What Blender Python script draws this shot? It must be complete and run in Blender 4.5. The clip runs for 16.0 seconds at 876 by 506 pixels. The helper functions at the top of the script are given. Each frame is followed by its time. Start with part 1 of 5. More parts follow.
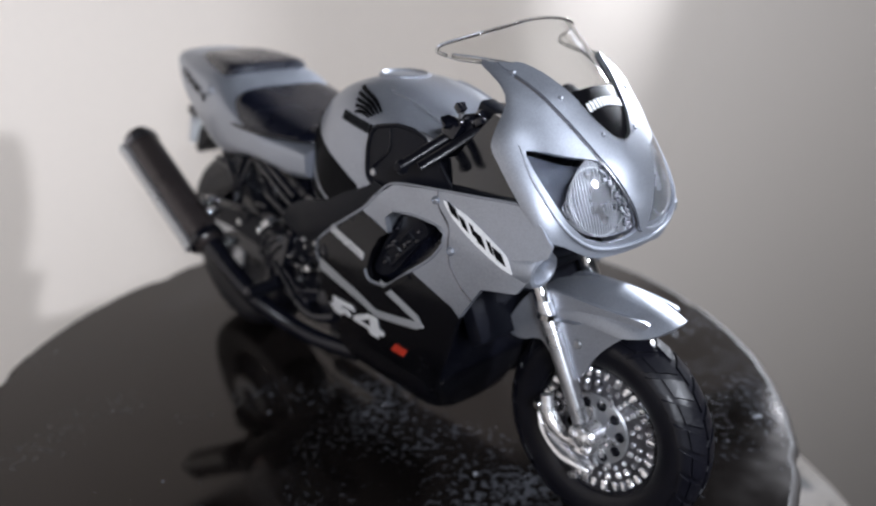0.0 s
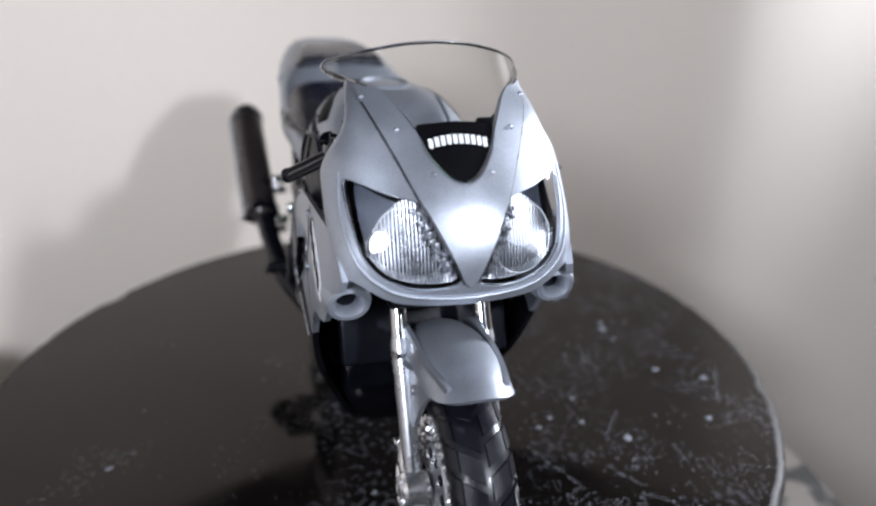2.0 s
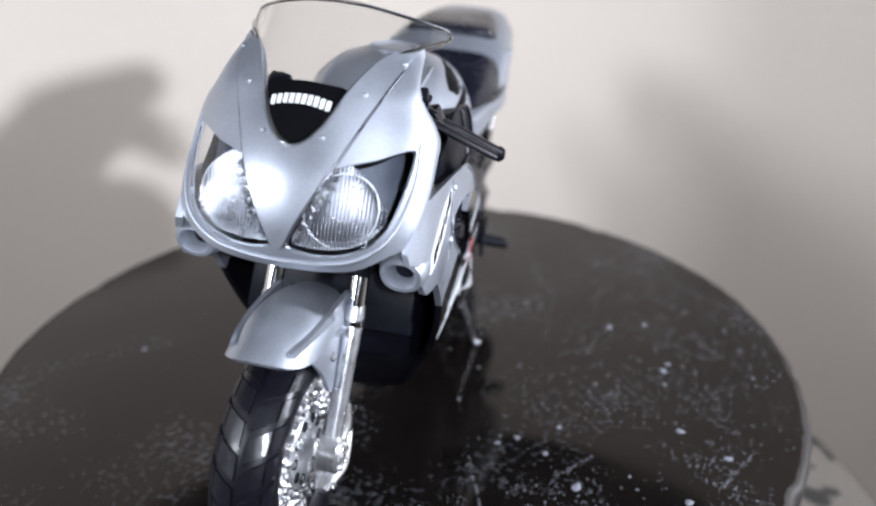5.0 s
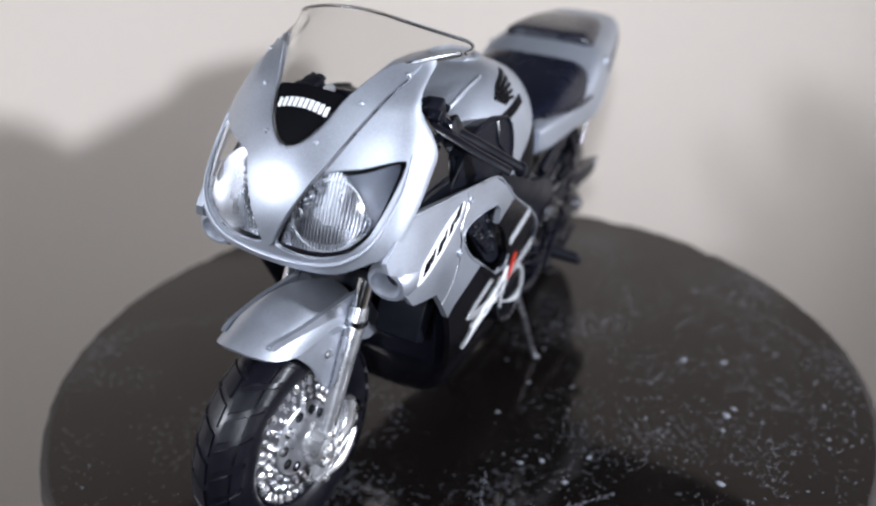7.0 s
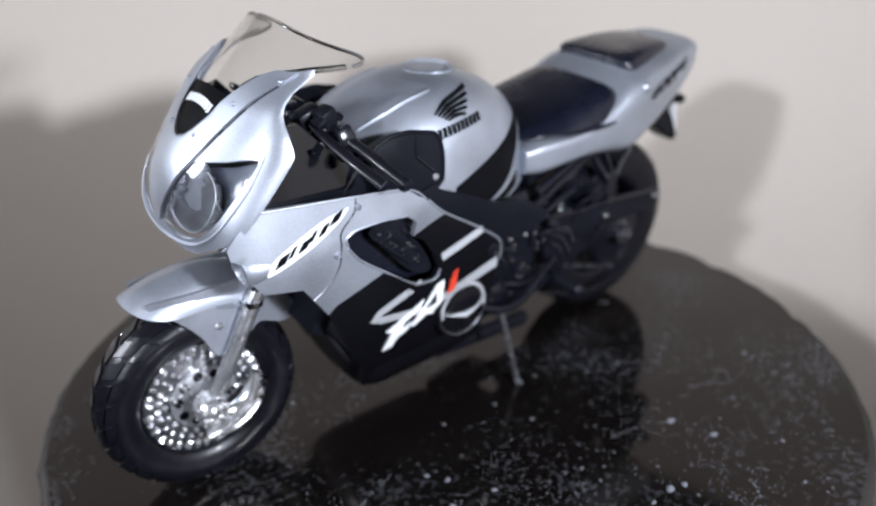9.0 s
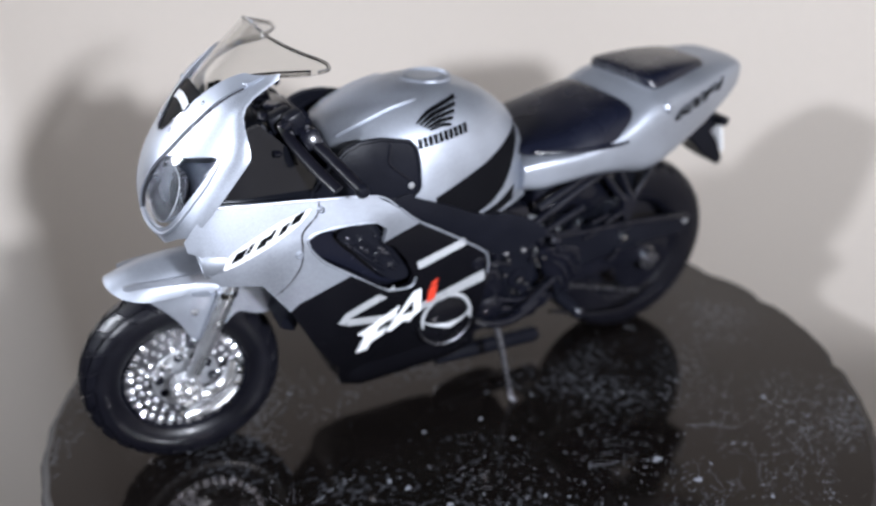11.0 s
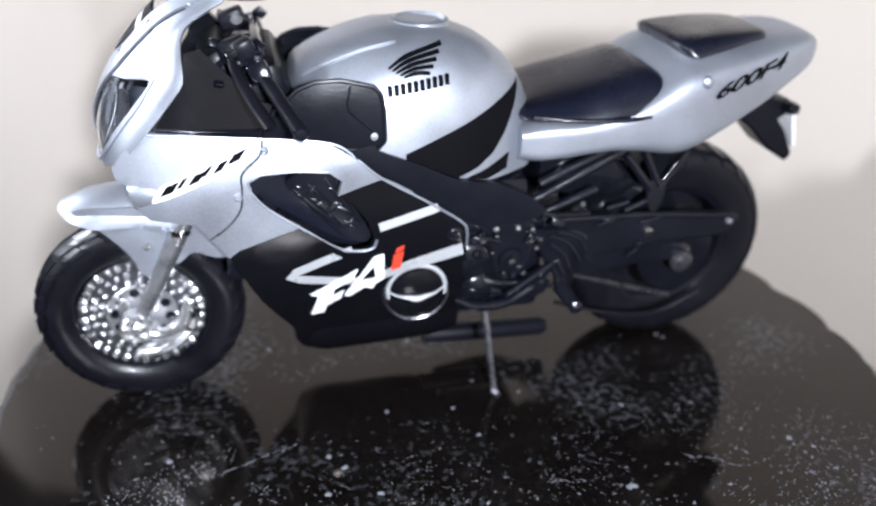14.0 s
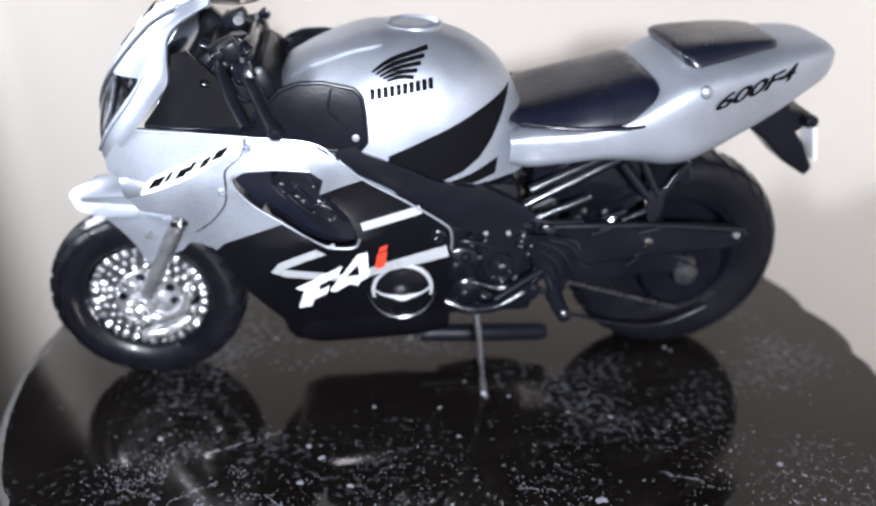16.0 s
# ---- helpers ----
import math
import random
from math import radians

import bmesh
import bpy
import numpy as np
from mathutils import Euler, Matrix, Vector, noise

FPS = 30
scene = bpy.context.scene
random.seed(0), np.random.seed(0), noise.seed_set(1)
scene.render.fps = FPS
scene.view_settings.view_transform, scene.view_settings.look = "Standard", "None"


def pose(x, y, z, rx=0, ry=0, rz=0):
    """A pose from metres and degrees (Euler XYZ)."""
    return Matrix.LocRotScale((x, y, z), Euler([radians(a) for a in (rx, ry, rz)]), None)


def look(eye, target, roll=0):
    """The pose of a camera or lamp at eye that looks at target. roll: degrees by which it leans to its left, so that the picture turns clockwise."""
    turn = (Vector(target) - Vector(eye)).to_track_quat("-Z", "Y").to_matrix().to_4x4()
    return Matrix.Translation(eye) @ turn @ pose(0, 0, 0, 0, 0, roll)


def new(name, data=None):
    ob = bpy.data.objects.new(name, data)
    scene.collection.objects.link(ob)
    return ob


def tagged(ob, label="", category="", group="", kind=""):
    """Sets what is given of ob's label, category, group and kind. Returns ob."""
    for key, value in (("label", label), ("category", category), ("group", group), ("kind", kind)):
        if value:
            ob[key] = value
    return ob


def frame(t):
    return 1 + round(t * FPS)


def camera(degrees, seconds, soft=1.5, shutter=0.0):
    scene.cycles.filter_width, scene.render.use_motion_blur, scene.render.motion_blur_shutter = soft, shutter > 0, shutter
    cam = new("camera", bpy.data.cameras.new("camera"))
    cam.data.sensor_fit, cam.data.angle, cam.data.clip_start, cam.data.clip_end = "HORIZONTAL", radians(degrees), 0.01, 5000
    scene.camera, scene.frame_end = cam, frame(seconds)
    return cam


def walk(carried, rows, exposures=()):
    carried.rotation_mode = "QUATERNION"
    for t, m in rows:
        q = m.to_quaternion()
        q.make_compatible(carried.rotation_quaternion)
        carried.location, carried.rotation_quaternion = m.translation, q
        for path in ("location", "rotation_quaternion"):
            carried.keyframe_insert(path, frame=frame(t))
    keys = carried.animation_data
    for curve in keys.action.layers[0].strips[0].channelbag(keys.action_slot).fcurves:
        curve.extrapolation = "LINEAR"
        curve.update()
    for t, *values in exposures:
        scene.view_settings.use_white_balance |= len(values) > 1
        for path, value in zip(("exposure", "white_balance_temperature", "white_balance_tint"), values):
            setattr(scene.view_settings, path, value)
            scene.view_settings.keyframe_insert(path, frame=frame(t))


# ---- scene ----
cam = camera(58.2, 16.0, soft=2.3)
PATH = [
    (0, 0.0883, -0.0763, 0.0769, 65.54, 1.41, 45.55),
    (0.5, 0.0911, -0.0741, 0.0781, 65.68, 1.36, 46.68),
    (1, 0.1000, -0.0605, 0.0786, 65.69, 1.33, 54.62),
    (1.5, 0.1141, -0.0248, 0.0799, 65.27, 1.50, 73.24),
    (2, 0.1139, -0.0243, 0.0788, 65.17, 1.60, 73.44),
    (2.5, 0.1171, -0.0253, 0.0754, 64.96, 1.48, 74.33),
    (3, 0.1171, -0.0106, 0.0764, 64.98, 1.36, 79.74),
    (3.5, 0.1156, 0.0141, 0.0749, 64.74, 1.21, 92.87),
    (4, 0.1141, 0.0198, 0.0739, 64.58, 1.23, 96.35),
    (4.5, 0.1139, 0.0210, 0.0744, 64.53, 1.16, 97.55),
    (4.7, 0.1128, 0.0258, 0.0748, 64.49, 0.95, 100.12),
    (6.8, 0.1050, 0.0488, 0.0746, 65.37, 1.70, 116.47),
    (7, 0.1018, 0.0529, 0.0761, 64.42, 1.42, 119.05),
    (7.5, 0.0940, 0.0678, 0.0766, 64.70, 1.29, 127.10),
    (8, 0.0781, 0.0863, 0.0769, 64.97, 1.71, 138.13),
    (8.5, 0.0748, 0.0880, 0.0771, 65.05, 1.75, 139.52),
    (9, 0.0710, 0.0913, 0.0768, 65.06, 1.68, 142.20),
    (9.2, 0.0635, 0.0970, 0.0763, 65.27, 1.54, 146.77),
    (11.3, 0.0460, 0.1057, 0.0778, 65.34, 1.24, 156.63),
    (11.5, 0.0397, 0.1084, 0.0784, 65.24, 0.60, 160.16),
    (12, 0.0386, 0.1060, 0.0777, 64.90, 0.69, 160.49),
    (12.5, 0.0399, 0.0976, 0.0681, 64.86, 0.11, 160.23),
    (13, 0.0385, 0.0974, 0.0687, 64.84, -0.17, 160.24),
    (13.5, 0.0376, 0.0995, 0.0698, 64.89, -0.45, 161.03),
    (14, 0.0260, 0.1024, 0.0702, 64.40, -0.76, 166.15),
    (14.5, 0.0263, 0.1032, 0.0688, 64.24, -0.73, 167.09),
    (15, 0.0231, 0.1034, 0.0693, 64.10, -0.78, 167.71),
    (15.5, 0.0105, 0.1058, 0.0706, 63.96, -0.40, 173.55),
    (16, 0.0119, 0.1055, 0.0719, 63.82, -0.38, 173.48),
]
walk(cam, [(t, pose(x, y, z, rx, ry, rz)) for t, x, y, z, rx, ry, rz in PATH], [(0.0, -0.06), (2.0, -0.14), (3.5, 0.08), (4.5, 0.10), (7.0, -0.14), (9.2, -0.25), (12.0, -0.02), (13.0, 0.11), (14.5, 0.20), (16.0, 0.24)])
cam.data.dof.use_dof = True
cam.data.dof.focus_distance = 0.090
cam.data.dof.aperture_fstop = 17.0

# ---- light: three added lamps on the open side of the room, one broad and two small, and their bounce off the walls ----
# fixed stand-ins for one small light that moves with the camera
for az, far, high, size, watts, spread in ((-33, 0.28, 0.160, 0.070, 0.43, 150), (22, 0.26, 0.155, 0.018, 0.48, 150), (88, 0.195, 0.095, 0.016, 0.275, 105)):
    lamp = bpy.data.lights.new("added_lamp", "AREA")
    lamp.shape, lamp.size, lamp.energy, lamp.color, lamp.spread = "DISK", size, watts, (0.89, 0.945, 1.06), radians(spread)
    ob = new("added_lamp", lamp)
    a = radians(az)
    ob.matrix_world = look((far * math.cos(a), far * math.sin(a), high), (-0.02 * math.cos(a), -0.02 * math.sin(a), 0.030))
world = bpy.data.worlds.new("room_air")
world.use_nodes = True
world.node_tree.nodes["Background"].inputs[0].default_value = (0.75, 0.8, 0.9, 1)
world.node_tree.nodes["Background"].inputs[1].default_value = 0.02
scene.world = world

MM = 0.001


# ---- materials ----
def material(name, colour, rough=0.5, metal=0.0, coat=0.0, grain=2500.0, vary=0.08, bump=0.05, stain=120.0, coat_rough=0.06, rough_vary=0.08):
    """A surface with colour and gloss varying at two scales, and a fine relief."""
    m = bpy.data.materials.new(name)
    m.use_nodes = True
    nt = m.node_tree
    b = nt.nodes["Principled BSDF"]
    co = nt.nodes.new("ShaderNodeTexCoord")
    fine, broad = nt.nodes.new("ShaderNodeTexNoise"), nt.nodes.new("ShaderNodeTexNoise")
    fine.inputs["Scale"].default_value, broad.inputs["Scale"].default_value = grain, stain
    broad.inputs["Detail"].default_value = 4
    for n in (fine, broad):
        nt.links.new(co.outputs["Object"], n.inputs["Vector"])
    both = nt.nodes.new("ShaderNodeMath")
    both.operation = "ADD"
    nt.links.new(fine.outputs["Fac"], both.inputs[0])
    nt.links.new(broad.outputs["Fac"], both.inputs[1])
    ramp = nt.nodes.new("ShaderNodeMapRange")
    ramp.inputs["From Min"].default_value, ramp.inputs["From Max"].default_value = 0.6, 1.4
    ramp.inputs["To Min"].default_value, ramp.inputs["To Max"].default_value = 1 - vary, 1 + vary
    nt.links.new(both.outputs[0], ramp.inputs["Value"])
    mul = nt.nodes.new("ShaderNodeVectorMath")
    mul.operation = "SCALE"
    mul.inputs[0].default_value = colour
    nt.links.new(ramp.outputs[0], mul.inputs["Scale"])
    nt.links.new(mul.outputs[0], b.inputs["Base Color"])
    rr = nt.nodes.new("ShaderNodeMapRange")
    rr.inputs["From Min"].default_value, rr.inputs["From Max"].default_value = 0.35, 0.65
    rr.inputs["To Min"].default_value, rr.inputs["To Max"].default_value = max(0.02, rough - rough_vary), rough + rough_vary
    nt.links.new(broad.outputs["Fac"], rr.inputs["Value"])
    nt.links.new(rr.outputs[0], b.inputs["Roughness"])
    b.inputs["Metallic"].default_value = metal
    b.inputs["Coat Weight"].default_value = coat
    b.inputs["Coat Roughness"].default_value = coat_rough
    if bump:
        bp = nt.nodes.new("ShaderNodeBump")
        bp.inputs["Strength"].default_value, bp.inputs["Distance"].default_value = bump, 0.0001
        nt.links.new(fine.outputs["Fac"], bp.inputs["Height"])
        nt.links.new(bp.outputs[0], b.inputs["Normal"])
    return m


SILVER = material("silver_paint", (0.355, 0.378, 0.428), 0.42, 0.72, 0.28, 7000, 0.22, 0.16, 90, 0.12)
SILVER_LINE = material("silver_line", (0.50, 0.51, 0.53), 0.34, 0.35, 0.3, 3500, 0.05, 0.03)
BLACK_PAINT = material("black_paint", (0.004, 0.004, 0.0055), 0.20, 0.0, 0.12, 2500, 0.2, 0.05, 90, 0.10)
BLACK_PAINT.node_tree.nodes["Principled BSDF"].inputs["Specular IOR Level"].default_value = 0.2
BLACK_PLASTIC = material("black_plastic", (0.006, 0.0065, 0.010), 0.36, 0.0, 0.04, 2200, 0.25, 0.18, 150, 0.2)
BLACK_PLASTIC.node_tree.nodes["Principled BSDF"].inputs["Specular IOR Level"].default_value = 0.11
DARK_METAL = material("dark_metal", (0.006, 0.0065, 0.011), 0.18, 0.2, 0.25, 1800, 0.3, 0.2, 200)
GLOSS_BLACK = material("gloss_black", (0.005, 0.0055, 0.008), 0.12, 0.0, 0.6, 1800, 0.3, 0.12, 200, 0.08)
SILENCER_BROWN = material("silencer_brown", (0.045, 0.037, 0.037), 0.33, 0.3, 0.1, 1800, 0.3, 0.15, 120, 0.2)
SEAT_BLACK = material("seat_black", (0.006, 0.007, 0.014), 0.27, 0.0, 0.2, 2600, 0.2, 0.15, 120, 0.3)
RUBBER = material("rubber", (0.005, 0.005, 0.008), 0.36, 0.0, 0.10, 1800, 0.25, 0.25, 160)
RUBBER.node_tree.nodes["Principled BSDF"].inputs["Specular IOR Level"].default_value = 0.3
STUD = material("stud_chrome", (0.9, 0.9, 0.92), 0.24, 0.9, 0.0, 1500, 0.06, 0.12, 300)
FORK_GREY = material("fork_grey", (0.60, 0.61, 0.64), 0.30, 0.9, 0.0, 1500, 0.12, 0.15, 300)
CHROME = material("chrome", (0.78, 0.79, 0.81), 0.10, 1.0, 0.0, 1500, 0.06, 0.12, 300, 0.05, 0.05)
DULL_CHROME = material("dull_chrome", (0.50, 0.51, 0.53), 0.34, 0.8, 0.0, 1500, 0.12, 0.15, 300)
STEEL_DARK = material("steel_dark", (0.20, 0.20, 0.22), 0.3, 0.9, 0.0, 1500, 0.2, 0.2, 300)
WHITE_PRINT = material("white_print", (0.84, 0.85, 0.87), 0.4, 0, 0.2, 3000, 0.05, 0.02)
BLACK_PRINT = material("black_print", (0.004, 0.004, 0.005), 0.45, 0, 0.0, 3000, 0.1, 0.02)
BLACK_PRINT.node_tree.nodes["Principled BSDF"].inputs["Specular IOR Level"].default_value = 0.03
RED_PRINT = material("red_print", (0.62, 0.05, 0.025), 0.4, 0, 0.2, 3000, 0.06, 0.02)
REFLECTOR = material("reflector", (0.36, 0.37, 0.40), 0.27, 0.95, 0.0, 900, 0.15, 0.3, 200)
REFLECTOR_DARK = material("reflector_dark", (0.035, 0.04, 0.055), 0.42, 0.3, 0.0, 900, 0.2, 0.15, 200)
WALL = material("wall_paint", (0.665, 0.597, 0.53), 0.75, 0, 0, 700, 0.02, 0.08, 14, rough_vary=0.04)
STONE_EDGE = material("stone_edge", (0.020, 0.016, 0.014), 0.6, 0, 0, 900, 0.4, 0.4, 60)
FLOOR = material("floor_paint", (0.33, 0.30, 0.275), 0.75, 0, 0, 700, 0.04, 0.08, 14, rough_vary=0.04)
PLINTH = material("pedestal_paint", (0.12, 0.11, 0.10), 0.6, 0, 0, 500, 0.1, 0.1, 40)


def glass(name, tint, rough):
    m = bpy.data.materials.new(name)
    m.use_nodes = True
    b = m.node_tree.nodes["Principled BSDF"]
    b.inputs["Base Color"].default_value = (*tint, 1)
    b.inputs["Roughness"].default_value = rough
    b.inputs["IOR"].default_value = 1.45
    b.inputs["Transmission Weight"].default_value = 1.0
    return m


SCREEN_GLASS = glass("screen_plastic", (0.90, 0.90, 0.89), 0.03)
LENS_GLASS = glass("lens_plastic", (0.93, 0.95, 0.97), 0.04)


def granite():
    """Polished black stone with pale dust and fine scratches lying on it."""
    m = material("turntable_stone", (0.0046, 0.0037, 0.0034), 0.085, 0, 0, 1400, 0.5, 0.0, 60, rough_vary=0.045)
    nt = m.node_tree
    b = nt.nodes["Principled BSDF"]
    b.inputs["Specular IOR Level"].default_value = 0.30
    b.inputs["Specular Tint"].default_value = (1.0, 0.86, 0.77, 1)
    co = nt.nodes.new("ShaderNodeTexCoord")
    dust, clouds = nt.nodes.new("ShaderNodeTexNoise"), nt.nodes.new("ShaderNodeTexNoise")
    dust.inputs["Scale"].default_value, dust.inputs["Detail"].default_value = 900, 6
    clouds.inputs["Scale"].default_value, clouds.inputs["Detail"].default_value = 42, 3
    for n in (dust, clouds):
        nt.links.new(co.outputs["Object"], n.inputs["Vector"])
    mul = nt.nodes.new("ShaderNodeMath")
    mul.operation = "MULTIPLY"
    nt.links.new(dust.outputs["Fac"], mul.inputs[0])
    nt.links.new(clouds.outputs["Fac"], mul.inputs[1])
    r = nt.nodes.new("ShaderNodeMapRange")
    r.inputs["From Min"].default_value, r.inputs["From Max"].default_value = 0.285, 0.44
    r.inputs["To Min"].default_value, r.inputs["To Max"].default_value = 0.0, 0.125
    nt.links.new(mul.outputs[0], r.inputs["Value"])
    old = b.inputs["Base Color"].links[0].from_socket
    mix = nt.nodes.new("ShaderNodeMix")
    mix.data_type = "RGBA"
    nt.links.new(r.outputs[0], mix.inputs["Factor"])
    nt.links.new(old, mix.inputs["A"])
    mix.inputs["B"].default_value = (0.36, 0.38, 0.43, 1)
    nt.links.new(mix.outputs["Result"], b.inputs["Base Color"])
    return m


def speckled():
    m = material("speckled_stone", (0.17, 0.15, 0.13), 0.7, 0, 0, 900, 0.2, 0.1, 60)
    nt = m.node_tree
    b = nt.nodes["Principled BSDF"]
    co = nt.nodes.new("ShaderNodeTexCoord")
    n = nt.nodes.new("ShaderNodeTexNoise")
    n.inputs["Scale"].default_value = 130
    nt.links.new(co.outputs["Object"], n.inputs["Vector"])
    r = nt.nodes.new("ShaderNodeMapRange")
    r.inputs["From Min"].default_value, r.inputs["From Max"].default_value = 0.52, 0.6
    nt.links.new(n.outputs["Fac"], r.inputs["Value"])
    old = b.inputs["Base Color"].links[0].from_socket
    mix = nt.nodes.new("ShaderNodeMix")
    mix.data_type = "RGBA"
    nt.links.new(r.outputs[0], mix.inputs["Factor"])
    nt.links.new(old, mix.inputs["A"])
    mix.inputs["B"].default_value = (0.03, 0.028, 0.026, 1)
    nt.links.new(mix.outputs["Result"], b.inputs["Base Color"])
    return m


STONE, SPECKLED = granite(), speckled()


# ---- building tools (millimetres in, metres out) ----
def mesh_of(name, bm, mat, smooth=True, sharp=38):
    bmesh.ops.recalc_face_normals(bm, faces=bm.faces)
    for v in bm.verts:
        v.co *= MM
    me = bpy.data.meshes.new(name)
    bm.to_mesh(me)
    bm.free()
    me.materials.append(mat)
    if smooth:
        me.shade_smooth()
        me.set_sharp_from_angle(angle=radians(sharp))
    return me


def part(name, bm, mat, parent, label="", smooth=True, sharp=38):
    if parent.parent and parent.parent.parent:
        parent = parent.parent  # thing > part > sub-part, no deeper
    ob = new(name, mesh_of(name, bm, mat, smooth, sharp))
    ob.parent = parent
    return tagged(ob, label)


def curve(*pairs):
    """A smooth function through the given (at, value) pairs."""
    xs, ys = zip(*sorted(pairs))
    n = len(xs)
    d = [(ys[i + 1] - ys[i]) / (xs[i + 1] - xs[i]) for i in range(n - 1)]
    m = [d[0]] + [0 if d[i - 1] * d[i] <= 0 else (d[i - 1] + d[i]) / 2 for i in range(1, n - 1)] + [d[-1]]

    def f(x):
        if x <= xs[0]:
            return ys[0] + m[0] * (x - xs[0])
        if x >= xs[-1]:
            return ys[-1] + m[-1] * (x - xs[-1])
        i = max(k for k in range(n - 1) if xs[k] <= x)
        h = xs[i + 1] - xs[i]
        s = (x - xs[i]) / h
        return (1 + 2 * s) * (1 - s) ** 2 * ys[i] + s * (1 - s) ** 2 * h * m[i] + s * s * (3 - 2 * s) * ys[i + 1] + s * s * (s - 1) * h * m[i + 1]

    return f


def rounded(pts, n=5, closed=True, tight=0.5):
    """A smooth line through the points, n steps to a span."""
    out, k = [], len(pts)
    for i in range(k if closed else k - 1):
        p = [Vector(pts[j % k] if closed else pts[min(max(j, 0), k - 1)]) for j in (i - 1, i, i + 1, i + 2)]
        for s in range(n):
            t = s / n
            a, b = tight * (p[2] - p[0]), tight * (p[3] - p[1])
            out.append((2 * t**3 - 3 * t**2 + 1) * p[1] + (t**3 - 2 * t**2 + t) * a + (-2 * t**3 + 3 * t**2) * p[2] + (t**3 - t**2) * b)
    if not closed:
        out.append(Vector(pts[-1]))
    return out


def inside(p, poly):
    hit, j = False, len(poly) - 1
    for i in range(len(poly)):
        a, b = poly[i], poly[j]
        if (a[1] > p[1]) != (b[1] > p[1]) and p[0] < (b[0] - a[0]) * (p[1] - a[1]) / (b[1] - a[1]) + a[0]:
            hit = not hit
        j = i
    return hit


def resample(poly, step):
    out = []
    for i in range(len(poly)):
        a, b = Vector(poly[i][:2]), Vector(poly[(i + 1) % len(poly)][:2])
        k = max(1, int((b - a).length / step))
        out += [a.lerp(b, s / k) for s in range(k)]
    return out


def shell(outline, surf, thick, step=1.2, holes=(), lift=0.0, out=(0, 1, 0), bm=None):
    """A plate of even thickness cut to an outline in (u, v) and laid on surf(u, v); out: roughly the way that its outer face looks."""
    from mathutils.geometry import delaunay_2d_cdt
    rings = [resample(r, step) for r in (outline, *holes)]
    verts, edges = [], []
    for r in rings:
        k = len(verts)
        verts += r
        edges += [(k + i, k + (i + 1) % len(r)) for i in range(len(r))]
    us, vs = [p[0] for p in rings[0]], [p[1] for p in rings[0]]
    u = min(us) + step * 0.5
    rim = list(verts)
    while u < max(us):
        v = min(vs) + step * 0.5
        while v < max(vs):
            p = Vector((u, v))
            if inside(p, rings[0]) and not any(inside(p, h) for h in rings[1:]) and all((p - q).length > step * 0.45 for q in rim):
                verts.append(p)
            v += step
        u += step
    vv, _, tris = delaunay_2d_cdt(verts, edges, [], 0, 1e-5)[:3]
    keep = []
    for f in tris:
        c = sum((vv[i] for i in f), Vector((0, 0))) / len(f)
        if inside(c, rings[0]) and not any(inside(c, h) for h in rings[1:]):
            keep.append(f)
    bm = bm or bmesh.new()
    out, e = Vector(out), 0.02
    top, low = {}, {}
    for i in {i for f in keep for i in f}:
        a, b = vv[i]
        p = Vector(surf(a, b))
        n = (Vector(surf(a + e, b)) - Vector(surf(a - e, b))).cross(Vector(surf(a, b + e)) - Vector(surf(a, b - e)))
        n = n.normalized() if n.length > 1e-9 else out.copy()
        if n.dot(out) < 0:
            n = -n
        top[i], low[i] = bm.verts.new(p + n * lift), bm.verts.new(p + n * (lift - thick))
    count = {}
    for f in keep:
        bm.faces.new([top[i] for i in f])
        bm.faces.new([low[i] for i in reversed(f)])
        for a, b in zip(f, f[1:] + f[:1]):
            count[(a, b)] = True
    for a, b in count:
        if (b, a) not in count:
            bm.faces.new((top[b], top[a], low[a], low[b]))
    return bm


def ribbon(pts, width):
    """The outline of a band along the points; width: one number, or one for each point."""
    w = width if isinstance(width, (list, tuple)) else [width] * len(pts)
    left, right = [], []
    for i, p in enumerate(pts):
        a, b = Vector(pts[max(0, i - 1)]), Vector(pts[min(len(pts) - 1, i + 1)])
        d = (b - a).normalized()
        n = Vector((-d.y, d.x)) * w[i] / 2
        left.append(Vector(p) + n)
        right.append(Vector(p) - n)
    return left + right[::-1]


def sections(rings, bm=None, closed=True, caps=True):
    """A skin over rings of points, all of the same count."""
    bm = bm or bmesh.new()
    rows = [[bm.verts.new(p) for p in r] for r in rings]
    n = len(rows[0])
    for a, b in zip(rows, rows[1:]):
        for i in range(n if closed else n - 1):
            bm.faces.new((a[i], a[(i + 1) % n], b[(i + 1) % n], b[i]))
    if caps:
        for r in (rows[0], rows[-1]):
            bm.faces.new(r)
    return bm


